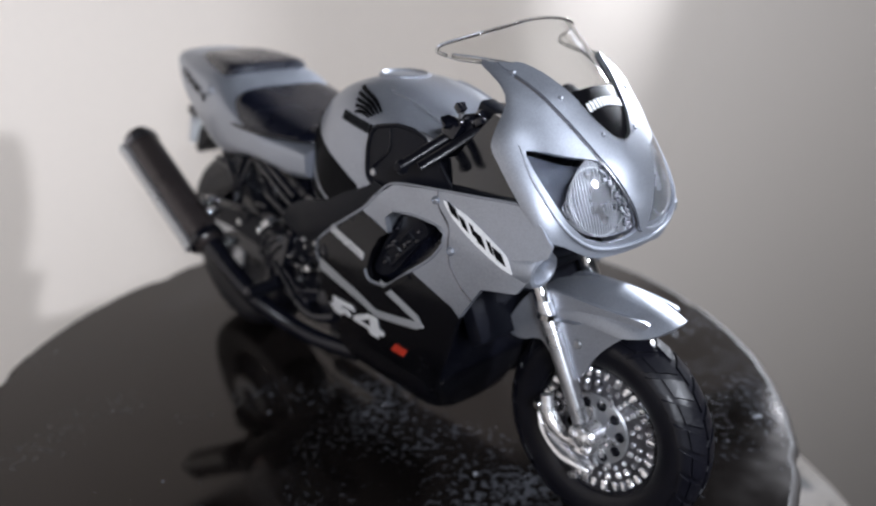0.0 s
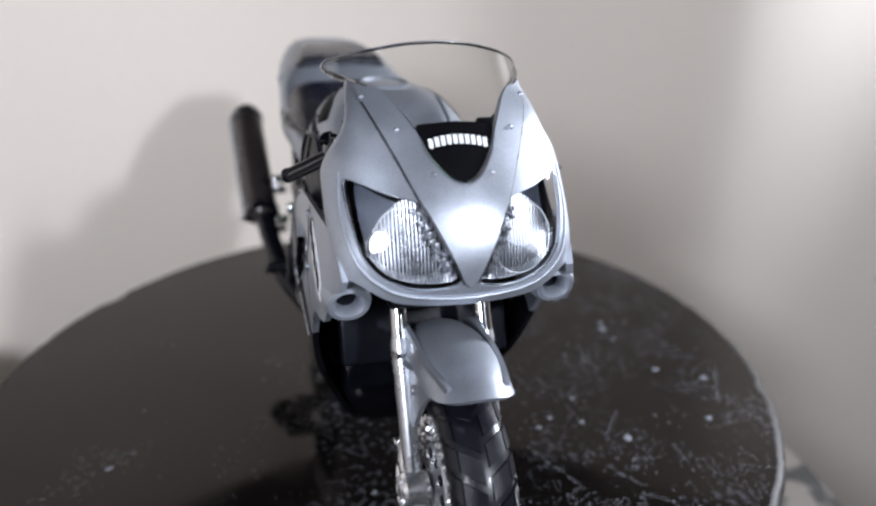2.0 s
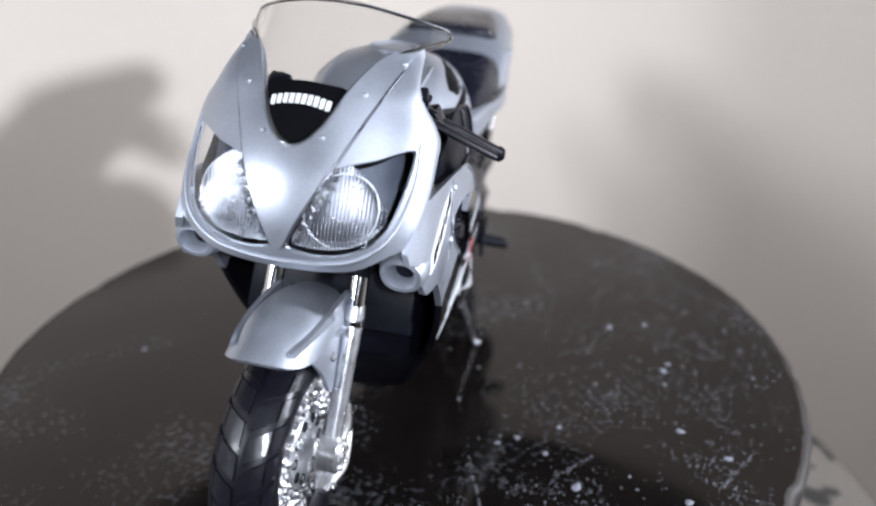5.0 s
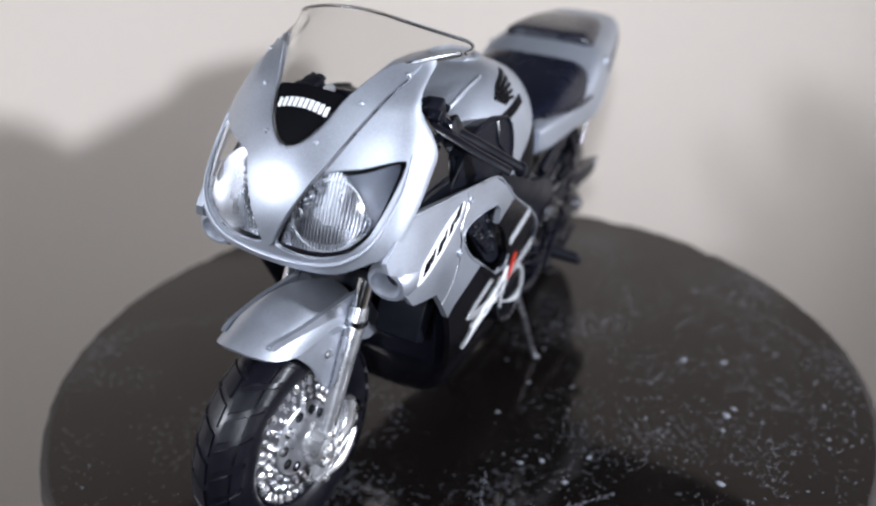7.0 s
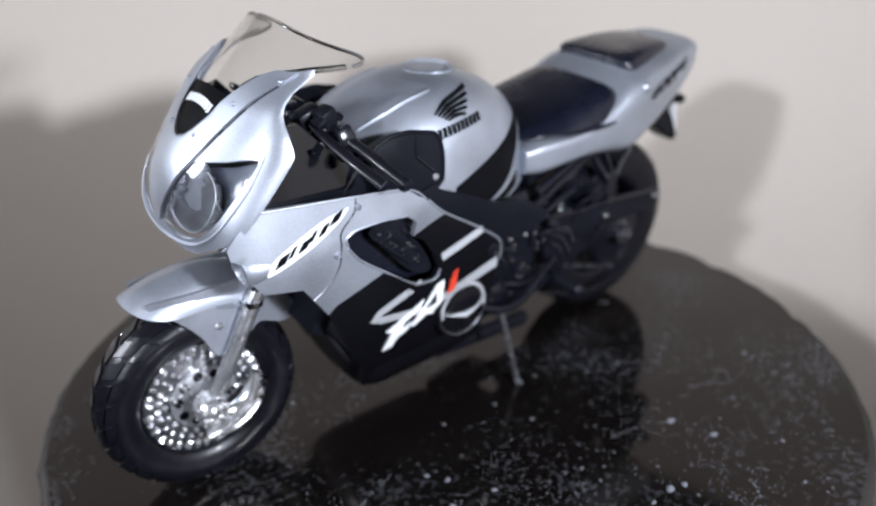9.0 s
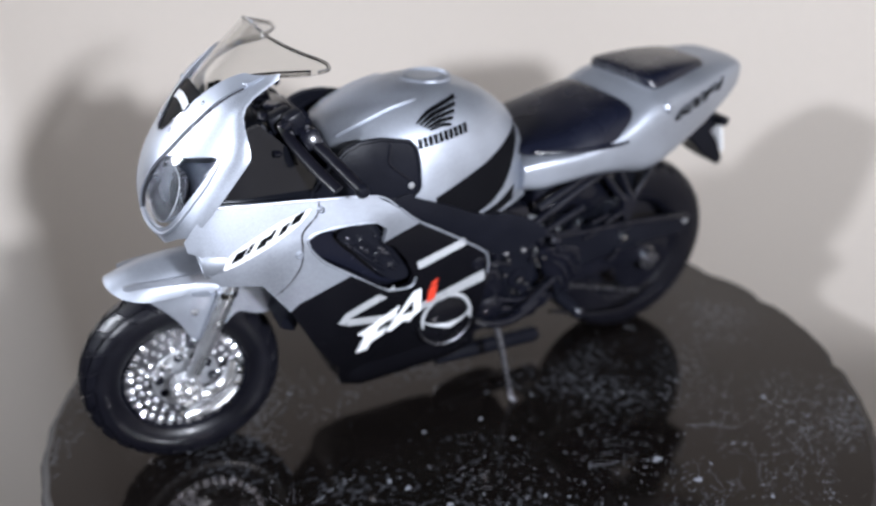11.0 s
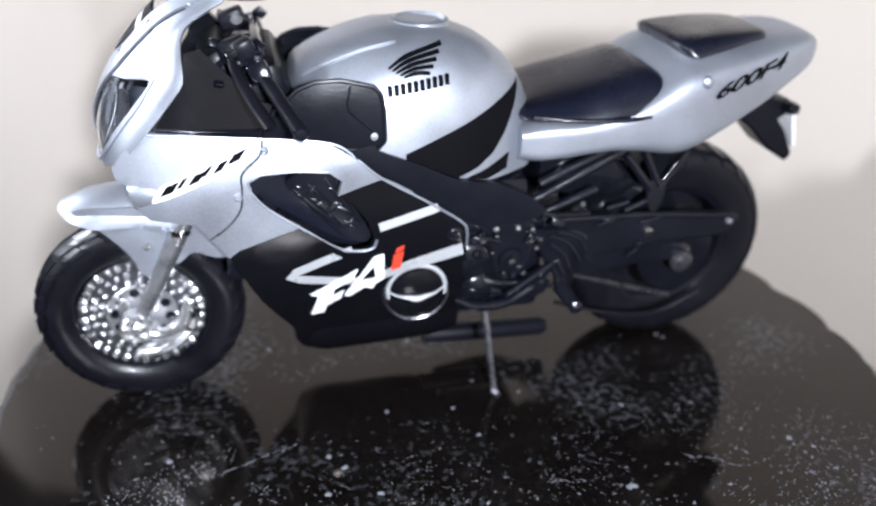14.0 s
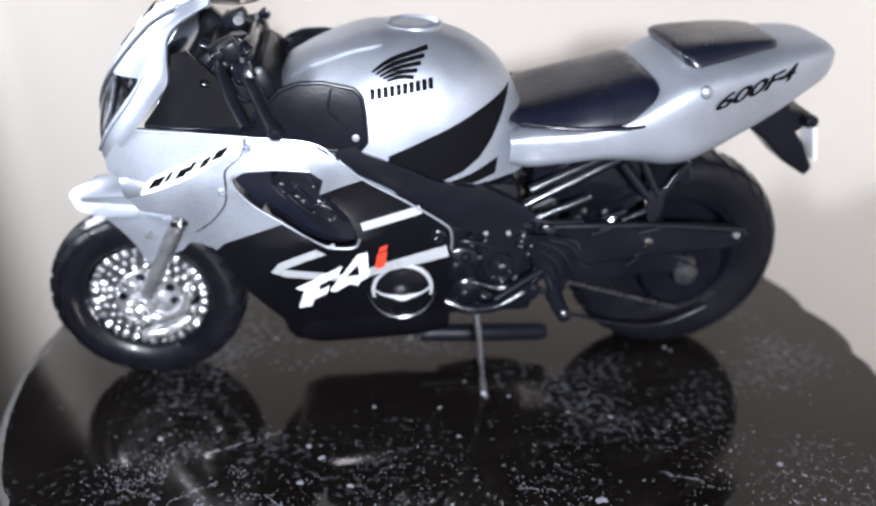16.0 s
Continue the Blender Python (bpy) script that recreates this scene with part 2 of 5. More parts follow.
def tube(pts, radius, segs=10, bm=None, soft=0, flat=1.0):
    """A round bar along the points; radius: one number, or one for each point."""
    pts = [Vector(p) for p in pts]
    rad = list(radius) if isinstance(radius, (list, tuple)) else [radius] * len(pts)
    if soft:
        fr = rounded([(r, 0) for r in rad], soft, False)
        pts, rad = rounded(pts, soft, False), [v[0] for v in fr]
    rings, side = [], None
    for i, p in enumerate(pts):
        d = (pts[min(i + 1, len(pts) - 1)] - pts[max(i - 1, 0)]).normalized()
        if side is None:
            side = d.cross(Vector((0, 0, 1)) if abs(d.z) < 0.9 else Vector((1, 0, 0))).normalized()
        side = (side - d * side.dot(d)).normalized()
        up = d.cross(side)
        rings.append([p + (side * math.cos(a) + up * math.sin(a) * flat) * rad[i] for a in (2 * math.pi * k / segs for k in range(segs))])
    return sections(rings, bm)


def lathe(centre, profile, segs=48, bm=None, axis="y"):
    """A turned body: profile of (radius, place along the axis) round a line through the centre."""
    bm = bm or bmesh.new()
    c, rows = Vector(centre), []
    for r, h in profile:
        if r < 1e-4:
            rows.append([bm.verts.new(c + (Vector((0, h, 0)) if axis == "y" else Vector((0, 0, h)) if axis == "z" else Vector((h, 0, 0))))])
            continue
        row = []
        for k in range(segs):
            a = 2 * math.pi * k / segs
            p, q = r * math.cos(a), r * math.sin(a)
            row.append(bm.verts.new(c + (Vector((p, h, q)) if axis == "y" else Vector((p, q, h)) if axis == "z" else Vector((h, p, q)))))
        rows.append(row)
    for a, b in zip(rows, rows[1:]):
        for k in range(segs):
            k2 = (k + 1) % segs
            f = [a[k % len(a)], a[k2 % len(a)], b[k2 % len(b)], b[k % len(b)]]
            f = [v for i, v in enumerate(f) if v not in f[:i]]
            if len(f) > 2:
                bm.faces.new(f)
    return bm


def block(centre, size, bevel=0.3, turn=(0, 0, 0), bm=None):
    bm = bm or bmesh.new()
    m = Matrix.LocRotScale(Vector(centre), Euler([radians(a) for a in turn]), Vector(size))
    made = bmesh.ops.create_cube(bm, size=1, matrix=m)["verts"]
    edges = list({e for v in made for e in v.link_edges})
    bmesh.ops.bevel(bm, geom=edges, offset=bevel, segments=2, affect="EDGES", profile=0.5)
    return bm


def prism(outline, y0, y1, bevel=0.3, bm=None):
    """A plate with an outline in (x, z), from y0 to y1, with softened rims."""
    bm = bm or bmesh.new()
    s = 1 if y1 > y0 else -1
    c = sum((Vector(p[:2]) for p in outline), Vector((0, 0))) / len(outline)
    rings = []
    for y, k in ((y0, bevel), (y0 + s * bevel, 0), (y1 - s * bevel, 0), (y1, bevel)):
        row = []
        for i, p in enumerate(outline):
            a, b = Vector(outline[i - 1][:2]), Vector(outline[(i + 1) % len(outline)][:2])
            d = (b - a).normalized()
            n = Vector((-d.y, d.x))
            q = Vector(p[:2])
            if (q + n * 0.05 - c).length > (q - c).length:
                n = -n
            q = q + n * k
            row.append((q.x, y, q.y))
        rings.append(row)
    return sections(rings, bm)


def thing(name, label, category, **more):
    return tagged(new(name), label, category, **more)


def flip(pts, s):
    return [(p[0], p[1] * s, p[2]) for p in pts]


# ---- the room ----
ROOM_R, ROOM_LOW, ROOM_TOP, SCREEN_TOP = 128, -900, 1100, 115
def wall_radius(a):
    return ROOM_R * (1 + 2.0 * (max(0, 125 - a) / 50) ** 2 + 5.0 * (max(0, a - 298) / 50) ** 2)


plan = [(wall_radius(a) * math.cos(radians(a)), wall_radius(a) * math.sin(radians(a))) for a in range(70, 311, 1)] + [(795, -1231), (1500, -1231), (1500, 450)]
wall_rings = [[(x * k, y * k, z) for x, y in plan] for k, z in ((1, ROOM_LOW), (1, SCREEN_TOP), (1.05, SCREEN_TOP), (1.05, ROOM_LOW), (1, ROOM_LOW))]
# wall top kept low, out of view, so the stone reflects dark above it
tagged(new("wall_round", mesh_of("wall_round", sections(wall_rings, caps=False), WALL)), "plain beige painted low wall curving behind the turntable", "wall", kind="structure")
# outer wall and ceiling are added, unseen and dark, to cut bounced light
tagged(new("added_outer_wall", mesh_of("added_outer_wall", lathe((500, 200, 0), [(1900, ROOM_LOW), (1900, ROOM_TOP), (1910, ROOM_TOP), (1910, ROOM_LOW), (1900, ROOM_LOW)], 96, axis="z"), PLINTH)), "unseen dark outer wall added round the room", "wall", kind="structure")
tagged(new("floor", mesh_of("floor", lathe((500, 200, ROOM_LOW), [(0, 0), (1900, 0), (1900, -10), (0, -10)], 96, axis="z"), FLOOR)), "plain beige floor under the pedestal", "floor", kind="structure")
tagged(new("ceiling", mesh_of("ceiling", lathe((500, 200, ROOM_TOP), [(0, 0), (1900, 0), (1900, 10), (0, 10)], 96, axis="z"), PLINTH)), "unseen dark ceiling added above the room", "ceiling", kind="structure")

# round polished stone top with a chipped rim, on a plain pedestal
DISC = Vector((-3.2, -4.0))
DISC_R, DISC_T = 68.2, 11.0


def rim_radius(a):
    p = Vector((math.cos(a) * 3, math.sin(a) * 3, 0.4))
    r = DISC_R + 0.35 * noise.noise(p) + 0.22 * noise.noise(p * 5) + 0.16 * noise.noise(p * 17)
    for chip, deep, wide in ((3.24, 1.3, 0.045), (3.02, 0.9, 0.03), (2.66, 0.8, 0.03), (1.2, 0.7, 0.03), (3.9, 0.8, 0.04), (4.6, 0.6, 0.03), (0.45, 0.6, 0.03)):
        r -= deep * math.exp(-((a - chip) / wide) ** 2)
    return r


def stone_ring(drop, z):
    return [(DISC.x + (rim_radius(a) - drop) * math.cos(a), DISC.y + (rim_radius(a) - drop) * math.sin(a), z) for a in (2 * math.pi * k / 420 for k in range(420))]


turntable = thing("turntable", "round polished black stone turntable, dusty, with chipped rim", "turntable")
part("stone_top", sections([stone_ring(*p) for p in ((60, 0), (30, 0), (8, 0), (1.4, 0), (1.3, -1.0))]), STONE, turntable, "polished black stone top")
part("stone_rim", sections([stone_ring(*p) for p in ((1.3, -0.03), (0.7, -0.12), (0.25, -0.5), (0, -1.1), (0.2, -DISC_T + 1), (1.0, -DISC_T), (60, -DISC_T))]), STONE_EDGE, turntable, "rough chipped brown-black stone edge")
part("pedestal", lathe((DISC.x, DISC.y, 0), [(0, -DISC_T), (44, -DISC_T), (46, -DISC_T - 3), (46, ROOM_LOW + 6), (50, ROOM_LOW + 2), (50, ROOM_LOW), (0, ROOM_LOW)], 72, axis="z"), PLINTH, turntable, "plain dark round pedestal")

# speckled grey stone block standing beside the turntable
arc = [(DISC.x + r * math.cos(radians(a)), DISC.y + r * math.sin(radians(a))) for r, aa in ((95.0, range(35, 120, 3)), (58.0, range(119, 34, -3))) for a in aa]
tagged(new("stone_block", mesh_of("stone_block", sections([[(x, y, z) for x, y in arc] for z in (-40.0, -41.5, ROOM_LOW)]), SPECKLED)), "speckled grey stone block beside the turntable", "stone block")

# dust, crumbs and scratches on the stone
rng = random.Random(7)
dust = bmesh.new()


def flake(x, y, size, long=1.0, turn=0.0, high=0.06):
    k = rng.randint(5, 7)
    ring = []
    for i in range(k):
        a = 2 * math.pi * i / k
        r = size * rng.uniform(0.6, 1.15)
        u, v = r * math.cos(a) * long, r * math.sin(a)
        ring.append((x + u * math.cos(turn) - v * math.sin(turn), y + u * math.sin(turn) + v * math.cos(turn)))
    low = [dust.verts.new((p, q, 0.0)) for p, q in ring]
    tip = dust.verts.new((x, y, high + size * 0.25))
    for i in range(k):
        dust.faces.new((low[i], low[(i + 1) % k], tip))


for x, y, s in ((0.5, 11.8, 0.35), (-10.3, 10.1, 0.3), (-1.5, 18.5, 0.35), (-24, 16.6, 0.4), (-43.6, 28.8, 0.5), (17.6, 21, 0.45), (40, 14.7, 0.5), (-18, 32.7, 0.45),
                (7.8, -47.4, 0.6), (25.9, 45.2, 0.7), (-7.4, 42.9, 0.6), (10.8, 44.6, 0.6), (15.6, 51.1, 0.7), (26.1, 30.5, 0.65), (20.3, 25.5, 0.5), (19.3, 18.4, 0.45),
                (10.1, 10.5, 0.35), (44, -2, 0.35), (-20, 39, 0.55), (-17.4, 32.9, 0.45), (-5.1, 42.2, 0.6), (13.9, 26.8, 0.45), (3.2, -8, 0.35), (25.7, -10, 0.4), (48.8, 31.2, 0.6)):
    flake(x, y, s, rng.uniform(1, 1.6), rng.uniform(0, 3.1))
heaps = [(rng.uniform(-60, 55), rng.uniform(5, 62), rng.uniform(3, 10)) for _ in range(34)] + [(rng.uniform(-55, 55), rng.uniform(-60, 5), rng.uniform(3, 9)) for _ in range(8)]
count = 0
while count < 800:
    if rng.random() < 0.6:
        hx, hy, hs = rng.choice(heaps)
        x, y = rng.gauss(hx, hs), rng.gauss(hy, hs)
    else:
        x, y = rng.uniform(-66, 62), rng.uniform(-66, 62)
    if math.hypot(x - DISC.x, y - DISC.y) > DISC_R - 2 or (y < 12 and abs(x) < 45 and rng.random() < 0.75):
        continue
    flake(x, y, min(0.34, 0.035 + rng.expovariate(1 / 0.05)), rng.uniform(1, 2.2), rng.uniform(0, 3.1), 0.03)
    count += 1
# fine dust; last 1600 flakes also stand in for the front wheel's milky reflection
for k in range(8200):
    x, y = (rng.uniform(-60, 52), rng.triangular(12, 62, 50)) if k < 6600 else (rng.gauss(37, 6), rng.gauss(25, 6))
    if math.hypot(x - DISC.x, y - DISC.y) < DISC_R - 2 and noise.noise(Vector((x, y, 3)) * 0.11) + 0.6 * noise.noise(Vector((x, y, 9)) * 0.4) > 0.02:
        flake(x, y, rng.uniform(0.03, 0.11), rng.uniform(1, 2), rng.uniform(0, 3.1), 0.02)
for x, y, a, n in ((29, 17, 0.35, 40), (22, 30, 2.4, 26), (18, 52, 2.6, 30), (-10, 30, 2.9, 18), (-30, 30, 2.7, 20), (34, 26, 0.5, 22)):
    for i in range(n):
        s = (i / n - 0.5) * n * 0.3
        flake(x + s * math.cos(a) + rng.gauss(0, 0.2), y + s * math.sin(a) + rng.gauss(0, 0.2), rng.uniform(0.04, 0.09), rng.uniform(2.5, 5.0), a + rng.gauss(0, 0.15), 0.02)
DUST = material("dust", (0.165, 0.172, 0.195), 0.8, 0, 0, 3000, 0.25, 0.0)
tagged(new("dust", mesh_of("dust", dust, DUST, smooth=False)), "pale dust and crumbs on the black stone", "dust", kind="stuff")

# ---- the model motorcycle, leaning on its side stand ----
bike = thing("model_motorcycle", "silver and black scale-model sport motorcycle leaning on its side stand", "model motorcycle")
bike.matrix_world = pose(0, -0.00425, 0, -4.5, 0, 0)

FW, RW = Vector((42.6, 0, 14.2)), Vector((-38.1, -1.2, 17.05))


def tyre_profile(r, w, rim):
    """Half round tread, sidewalls and beads, as (radius, place across)."""
    pts = [(rim, -w * 0.72), (rim + 0.5, -w * 0.86), (r - 3.4, -w * 0.98), (r - 2.2, -w)]
    for i in range(9):
        a = math.pi * (i / 8) - math.pi / 2
        pts.append((r - 1.7 + 1.7 * math.cos(a), w * 0.97 * math.sin(a)))
    pts += [(r - 2.2, w), (r - 3.4, w * 0.98), (rim + 0.5, w * 0.86), (rim, w * 0.72)]
    return pts + [pts[0]]


def tread(c, r, w, n, bm):
    """Slanting tread blocks proud of the tyre, in two rows."""
    for k in range(n):
        for s in (-1, 1):
            for lo, hi in ((0.06, 0.5), (0.56, 0.93)):
                rings = []
                for i in range(4):
                    f = lo + (hi - lo) * i / 3
                    b = f * math.pi / 2
                    rad = r - 1.7 + 1.7 * math.cos(b)
                    y = s * w * 0.97 * math.sin(b)
                    mid = 2 * math.pi * (k + (0.5 if s > 0 else 0)) / n + 0.16 * f * 24 / n * 1.6
                    half = 2 * math.pi / n * 0.38
                    nr, ny = math.cos(b), s * math.sin(b)
                    row = []
                    for a, h in ((mid - half, -0.1), (mid - half * 0.93, 0.26), (mid + half * 0.93, 0.26), (mid + half, -0.1)):
                        q = rad + h * nr
                        row.append((c.x + q * math.cos(a), c.y + y + h * ny, c.z + q * math.sin(a)))
                    rings.append(row)
                sections(rings, bm)
    return bm


# front wheel
front_wheel = part("front_wheel", lathe(FW, [(8.6, -2.2), (9.3, -2.4), (9.3, -2.0), (8.4, -1.2), (8.4, 1.2), (9.3, 2.0), (9.3, 2.4), (8.6, 2.2), (7.9, 1.0), (7.9, -1.0), (8.6, -2.2)], 72), DARK_METAL, bike, "black cast front wheel")
part("tyre", lathe(FW, tyre_profile(13.98, 3.5, 9.0), 96), RUBBER, front_wheel, "black rubber front tyre")
part("tread", tread(FW, 13.98, 3.5, 26, bmesh.new()), RUBBER, front_wheel)
part("hub", lathe(FW, [(0, -1.6), (2.6, -1.6), (2.8, -1.4), (2.8, 1.4), (2.6, 1.6), (0, 1.6)], 32), DARK_METAL, front_wheel)
for k in range(3):
    a = 2 * math.pi * k / 3 + 0.4
    d = Vector((math.cos(a), 0, math.sin(a)))
    part("spoke", tube([FW + d * 2.2, FW + d * 5.2, FW + d * 8.3], [1.3, 1.0, 1.2], 10), DARK_METAL, front_wheel)
for s in (-1, 1):
    y = s * 2.1
    prof = [(3.4, y - s * 0.5), (3.4, y), (8.3, y), (8.5, y - s * 0.2), (8.3, y - s * 0.5), (3.4, y - s * 0.5)]
    disc = part("brake_disc", lathe(FW, prof, 64), STEEL_DARK, front_wheel, "drilled chrome brake disc")
    for rad, n, ln, wd, off in ((7.85, 34, 1.3, 0.88, 0), (6.5, 27, 0.9, 0.7, 0.1), (5.45, 20, 0.75, 0.7, 0.2)):
        for k in range(n):
            a = 2 * math.pi * (k + off) / n + rng.uniform(-0.03, 0.03)
            d, e = Vector((math.cos(a), 0, math.sin(a))), Vector((-math.sin(a), 0, math.cos(a)))
            c0 = FW + d * (rad + rng.uniform(-0.06, 0.06)) + Vector((0, y, 0))
            grow, tu, tv = rng.uniform(0.82, 1.12), rng.uniform(-0.16, 0.16), rng.uniform(-0.16, 0.16)
            rings = []
            for h, q in ((-0.1, 1.0), (0.20, 0.90), (0.36, 0.5)):
                rings.append([c0 + d * (u * ln / 2 * q * grow) + e * (v * wd / 2 * q * grow) + Vector((0, s * (h + (u * tu + v * tv) * (h > 0)), 0)) for u, v in ((-1, -0.6), (-0.6, -1), (0.6, -1), (1, -0.6), (1, 0.6), (0.6, 1), (-0.6, 1), (-1, 0.6))])
            part("disc_stud", sections(rings), STUD, front_wheel)
    part("carrier", lathe(FW, [(0, y + s * 0.55), (1.6, y + s * 0.55), (2.2, y + s * 0.35), (4.6, y + s * 0.28), (4.8, y + s * 0.1), (4.8, y - s * 0.4), (0, y - s * 0.4)], 48), DULL_CHROME, disc)
    for k in range(26):
        a, r = rng.uniform(0, 6.28), rng.uniform(1.6, 5.2)
        part("carrier_ridge", block(FW + Vector((r * math.cos(a), y + s * 0.35, r * math.sin(a))), (rng.uniform(0.5, 1.2), rng.uniform(0.25, 0.5), rng.uniform(0.35, 0.8)), 0.12, (rng.uniform(-22, 22), -math.degrees(a), rng.uniform(-22, 22))), STUD, front_wheel)
    for k in range(10):
        a = 2 * math.pi * k / 10 + 0.15
        part("carrier_hole", lathe(FW + Vector((3.7 * math.cos(a), y + s * 0.3, 3.7 * math.sin(a))), [(0, s * 0.05), (0.42, s * 0.05), (0.5, s * 0.16), (0.66, s * 0.16), (0.72, -s * 0.1), (0, -s * 0.1)], 14), DARK_METAL, disc)

# fork
def leg(pts, s):
    return [(p[0], 0.25 + s * p[1], p[2]) for p in pts]


for s in (-1, 1):
    fork = part("fork_leg", tube(leg([(31.0, 5.2, 37.5), (35.0, 5.3, 29.8)], s), 1.1, 16), CHROME, bike, "chrome fork leg")
    part("fork_slider", tube(leg([(34.6, 5.3, 30.4), (35.2, 5.3, 29.4), (38.6, 5.25, 22.9), (42.0, 5.2, 16.2), (42.9, 5.2, 14.3)], s), [1.1, 1.25, 1.12, 1.02, 1.0], 16), FORK_GREY, fork, "satin silver fork slider")
    part("axle_cap", lathe((43.2, 0.25 + s * 5.3, 14.6), [(0, -1.6 * s), (1.9, -1.6 * s), (2.1, -1.2 * s), (2.1, 1.1 * s), (1.8, 1.5 * s), (1.3, 1.3 * s), (0.7, 1.7 * s), (0, 1.8 * s)], 28), STUD, fork, "polished axle end", sharp=24)
    for k in range(5):
        a = 2 * math.pi * k / 5 + 0.3
        part("axle_lug", block((43.2 + 1.3 * math.cos(a), 0.25 + s * 6.8, 14.6 + 1.3 * math.sin(a)), (0.9, 0.6, 0.7), 0.2, (0, 40 * k, 0)), STUD, fork)
    part("clamp", lathe((35.6, 0.25 + s * 5.3, 28.7), [(1.0, -0.4), (1.4, -0.4), (1.4, 0.4), (1.0, 0.4), (1.0, -0.4)], 20, axis="z"), CHROME, fork)
    caliper = part("caliper", tube([(FW.x + r * math.cos(radians(a)), 0.25 + s * 4.4, FW.z + r * math.sin(radians(a))) for a, r in ((284, 5.0), (262, 4.4), (240, 4.6), (216, 5.4), (196, 6.6), (180, 7.3))], [0.8, 1.5, 1.9, 1.7, 1.2, 0.8], 14, soft=4, flat=0.55), STUD, fork, "rough chrome brake caliper")
    for k in range(9):
        a, r = radians(188 + 10.5 * k), rng.uniform(4.0, 6.6)
        part("caliper_boss", block((FW.x + r * math.cos(a), 0.25 + s * rng.uniform(5.0, 5.5), FW.z + r * math.sin(a)), (rng.uniform(0.6, 1.5), 0.6, rng.uniform(0.5, 1.1)), 0.18, (rng.uniform(-15, 15), rng.uniform(-60, 60), rng.uniform(-15, 15))), CHROME if k % 3 == 0 else STUD, caliper)
    part("caliper_bolt", lathe((35.4, 0.25 + s * 4.9, 15.6), [(0, s * 1.0), (0.5, s * 0.95), (0.8, s * 0.6), (0.85, -s * 0.6), (0, -s * 0.6)], 16), CHROME, caliper)
    part("caliper_bracket", tube(leg([(43.2, 4.6, 13.2), (40.0, 4.7, 12.4), (37.0, 4.6, 14.0), (36.0, 4.4, 17.0)], s), [1.0, 0.85, 1.15, 0.8], 12, soft=4), STUD, fork, "polished caliper bracket")
part("fork_bridge", block((33.2, 0.25, 35.2), (3.2, 13.4, 2.4), 0.6, (0, 27, 0)), BLACK_PLASTIC, bike)

# front mudguard
fend_r = curve((8, 18.0), (25, 18.4), (60, 18.8), (95, 19.2), (118, 19.6))
fend_w = curve((8, 2.6), (25, 3.9), (50, 4.6), (85, 4.9), (118, 4.8))


def fender_at(a, s):
    r, w = fend_r(a), fend_w(a)
    b = s * math.pi / 2
    rr = r - 4.2 * (1 - math.cos(b)) * min(1, a / 45 + 0.25)
    t = radians(a)
    return (FW.x + rr * math.cos(t), w * math.sin(b), FW.z + rr * math.sin(t))


fender_line = rounded([(64.6, 0), (65.2, 0.3), (67.6, 0.56), (72, 0.76), (79, 0.92), (90, 0.98), (116, 0.98), (120, 0.6), (121, 0), (120, -0.6), (116, -0.98), (90, -0.98), (79, -0.92), (72, -0.76), (67.6, -0.56), (65.2, -0.3)], 4)
fender = part("front_mudguard", shell([(p[0] * 0.3, p[1] * 7) for p in fender_line], lambda u, v: fender_at(u / 0.3, v / 7), 0.6, 0.8, out=(0, 0, 1)), SILVER, bike, "silver front mudguard")
leg_line = rounded([(48.6, 31.5), (46.8, 29.8), (44.5, 27.6), (42.5, 25.0), (41.1, 22.0), (40.0, 21.8), (38.4, 23.0), (36.4, 23.3), (34.4, 24.7), (31.4, 23.6), (28.9, 24.2), (30.2, 27.6), (33.2, 31.2), (38, 31.8), (44, 31.8)], 4)
for s in (-1, 1):
    part("mudguard_side", shell(leg_line, lambda u, v: (u, s * (4.55 - 0.014 * max(0, u - 40) ** 2 + 0.02 * (31 - v)), v), 0.6, 0.9, out=(0, s, 0)), SILVER, fender)
    part("screw", lathe((40.2, s * 4.75, 26.2), [(0, s * 0.3), (0.45, s * 0.25), (0.6, 0), (0, 0)], 14), DULL_CHROME, fender)

# ---- nose fairing ----
nose_x = curve((36, 41.6), (38, 43.2), (40.5, 44.0), (44, 43.8), (48, 42.2), (51, 40.1), (54.7, 37.0), (56, 35.8), (58.5, 33.0), (61, 30))
cowl_w = curve((38, 12.0), (41, 13.2), (45, 13.9), (50, 14.0), (52.5, 13.2), (55, 11.6), (58, 10.6), (61, 10.0))
cowl_r = curve((38, 40.4), (40.3, 39.6), (43.1, 38.3), (46.2, 35.8), (48.5, 33.8), (51.2, 32.0), (53.7, 32.1), (55.7, 31.7), (57.4, 29.6), (58.4, 27.4), (61, 25))
NC = 1.9


def cowl(u, z):
    """The nose: u from -20 (right rear edge) over 0 (ridge) to 20 (left rear edge)."""
    t = max(-1, min(1, u / 20)) * math.pi / 2
    w, xr = cowl_w(z), cowl_r(z)
    y = w * math.copysign(abs(math.sin(t)) ** (2 / NC), t)
    return (xr + (nose_x(z) - xr) * max(0, math.cos(t)) ** (2 / NC) + max(0, abs(u) - 20) * -0.5, y, z)


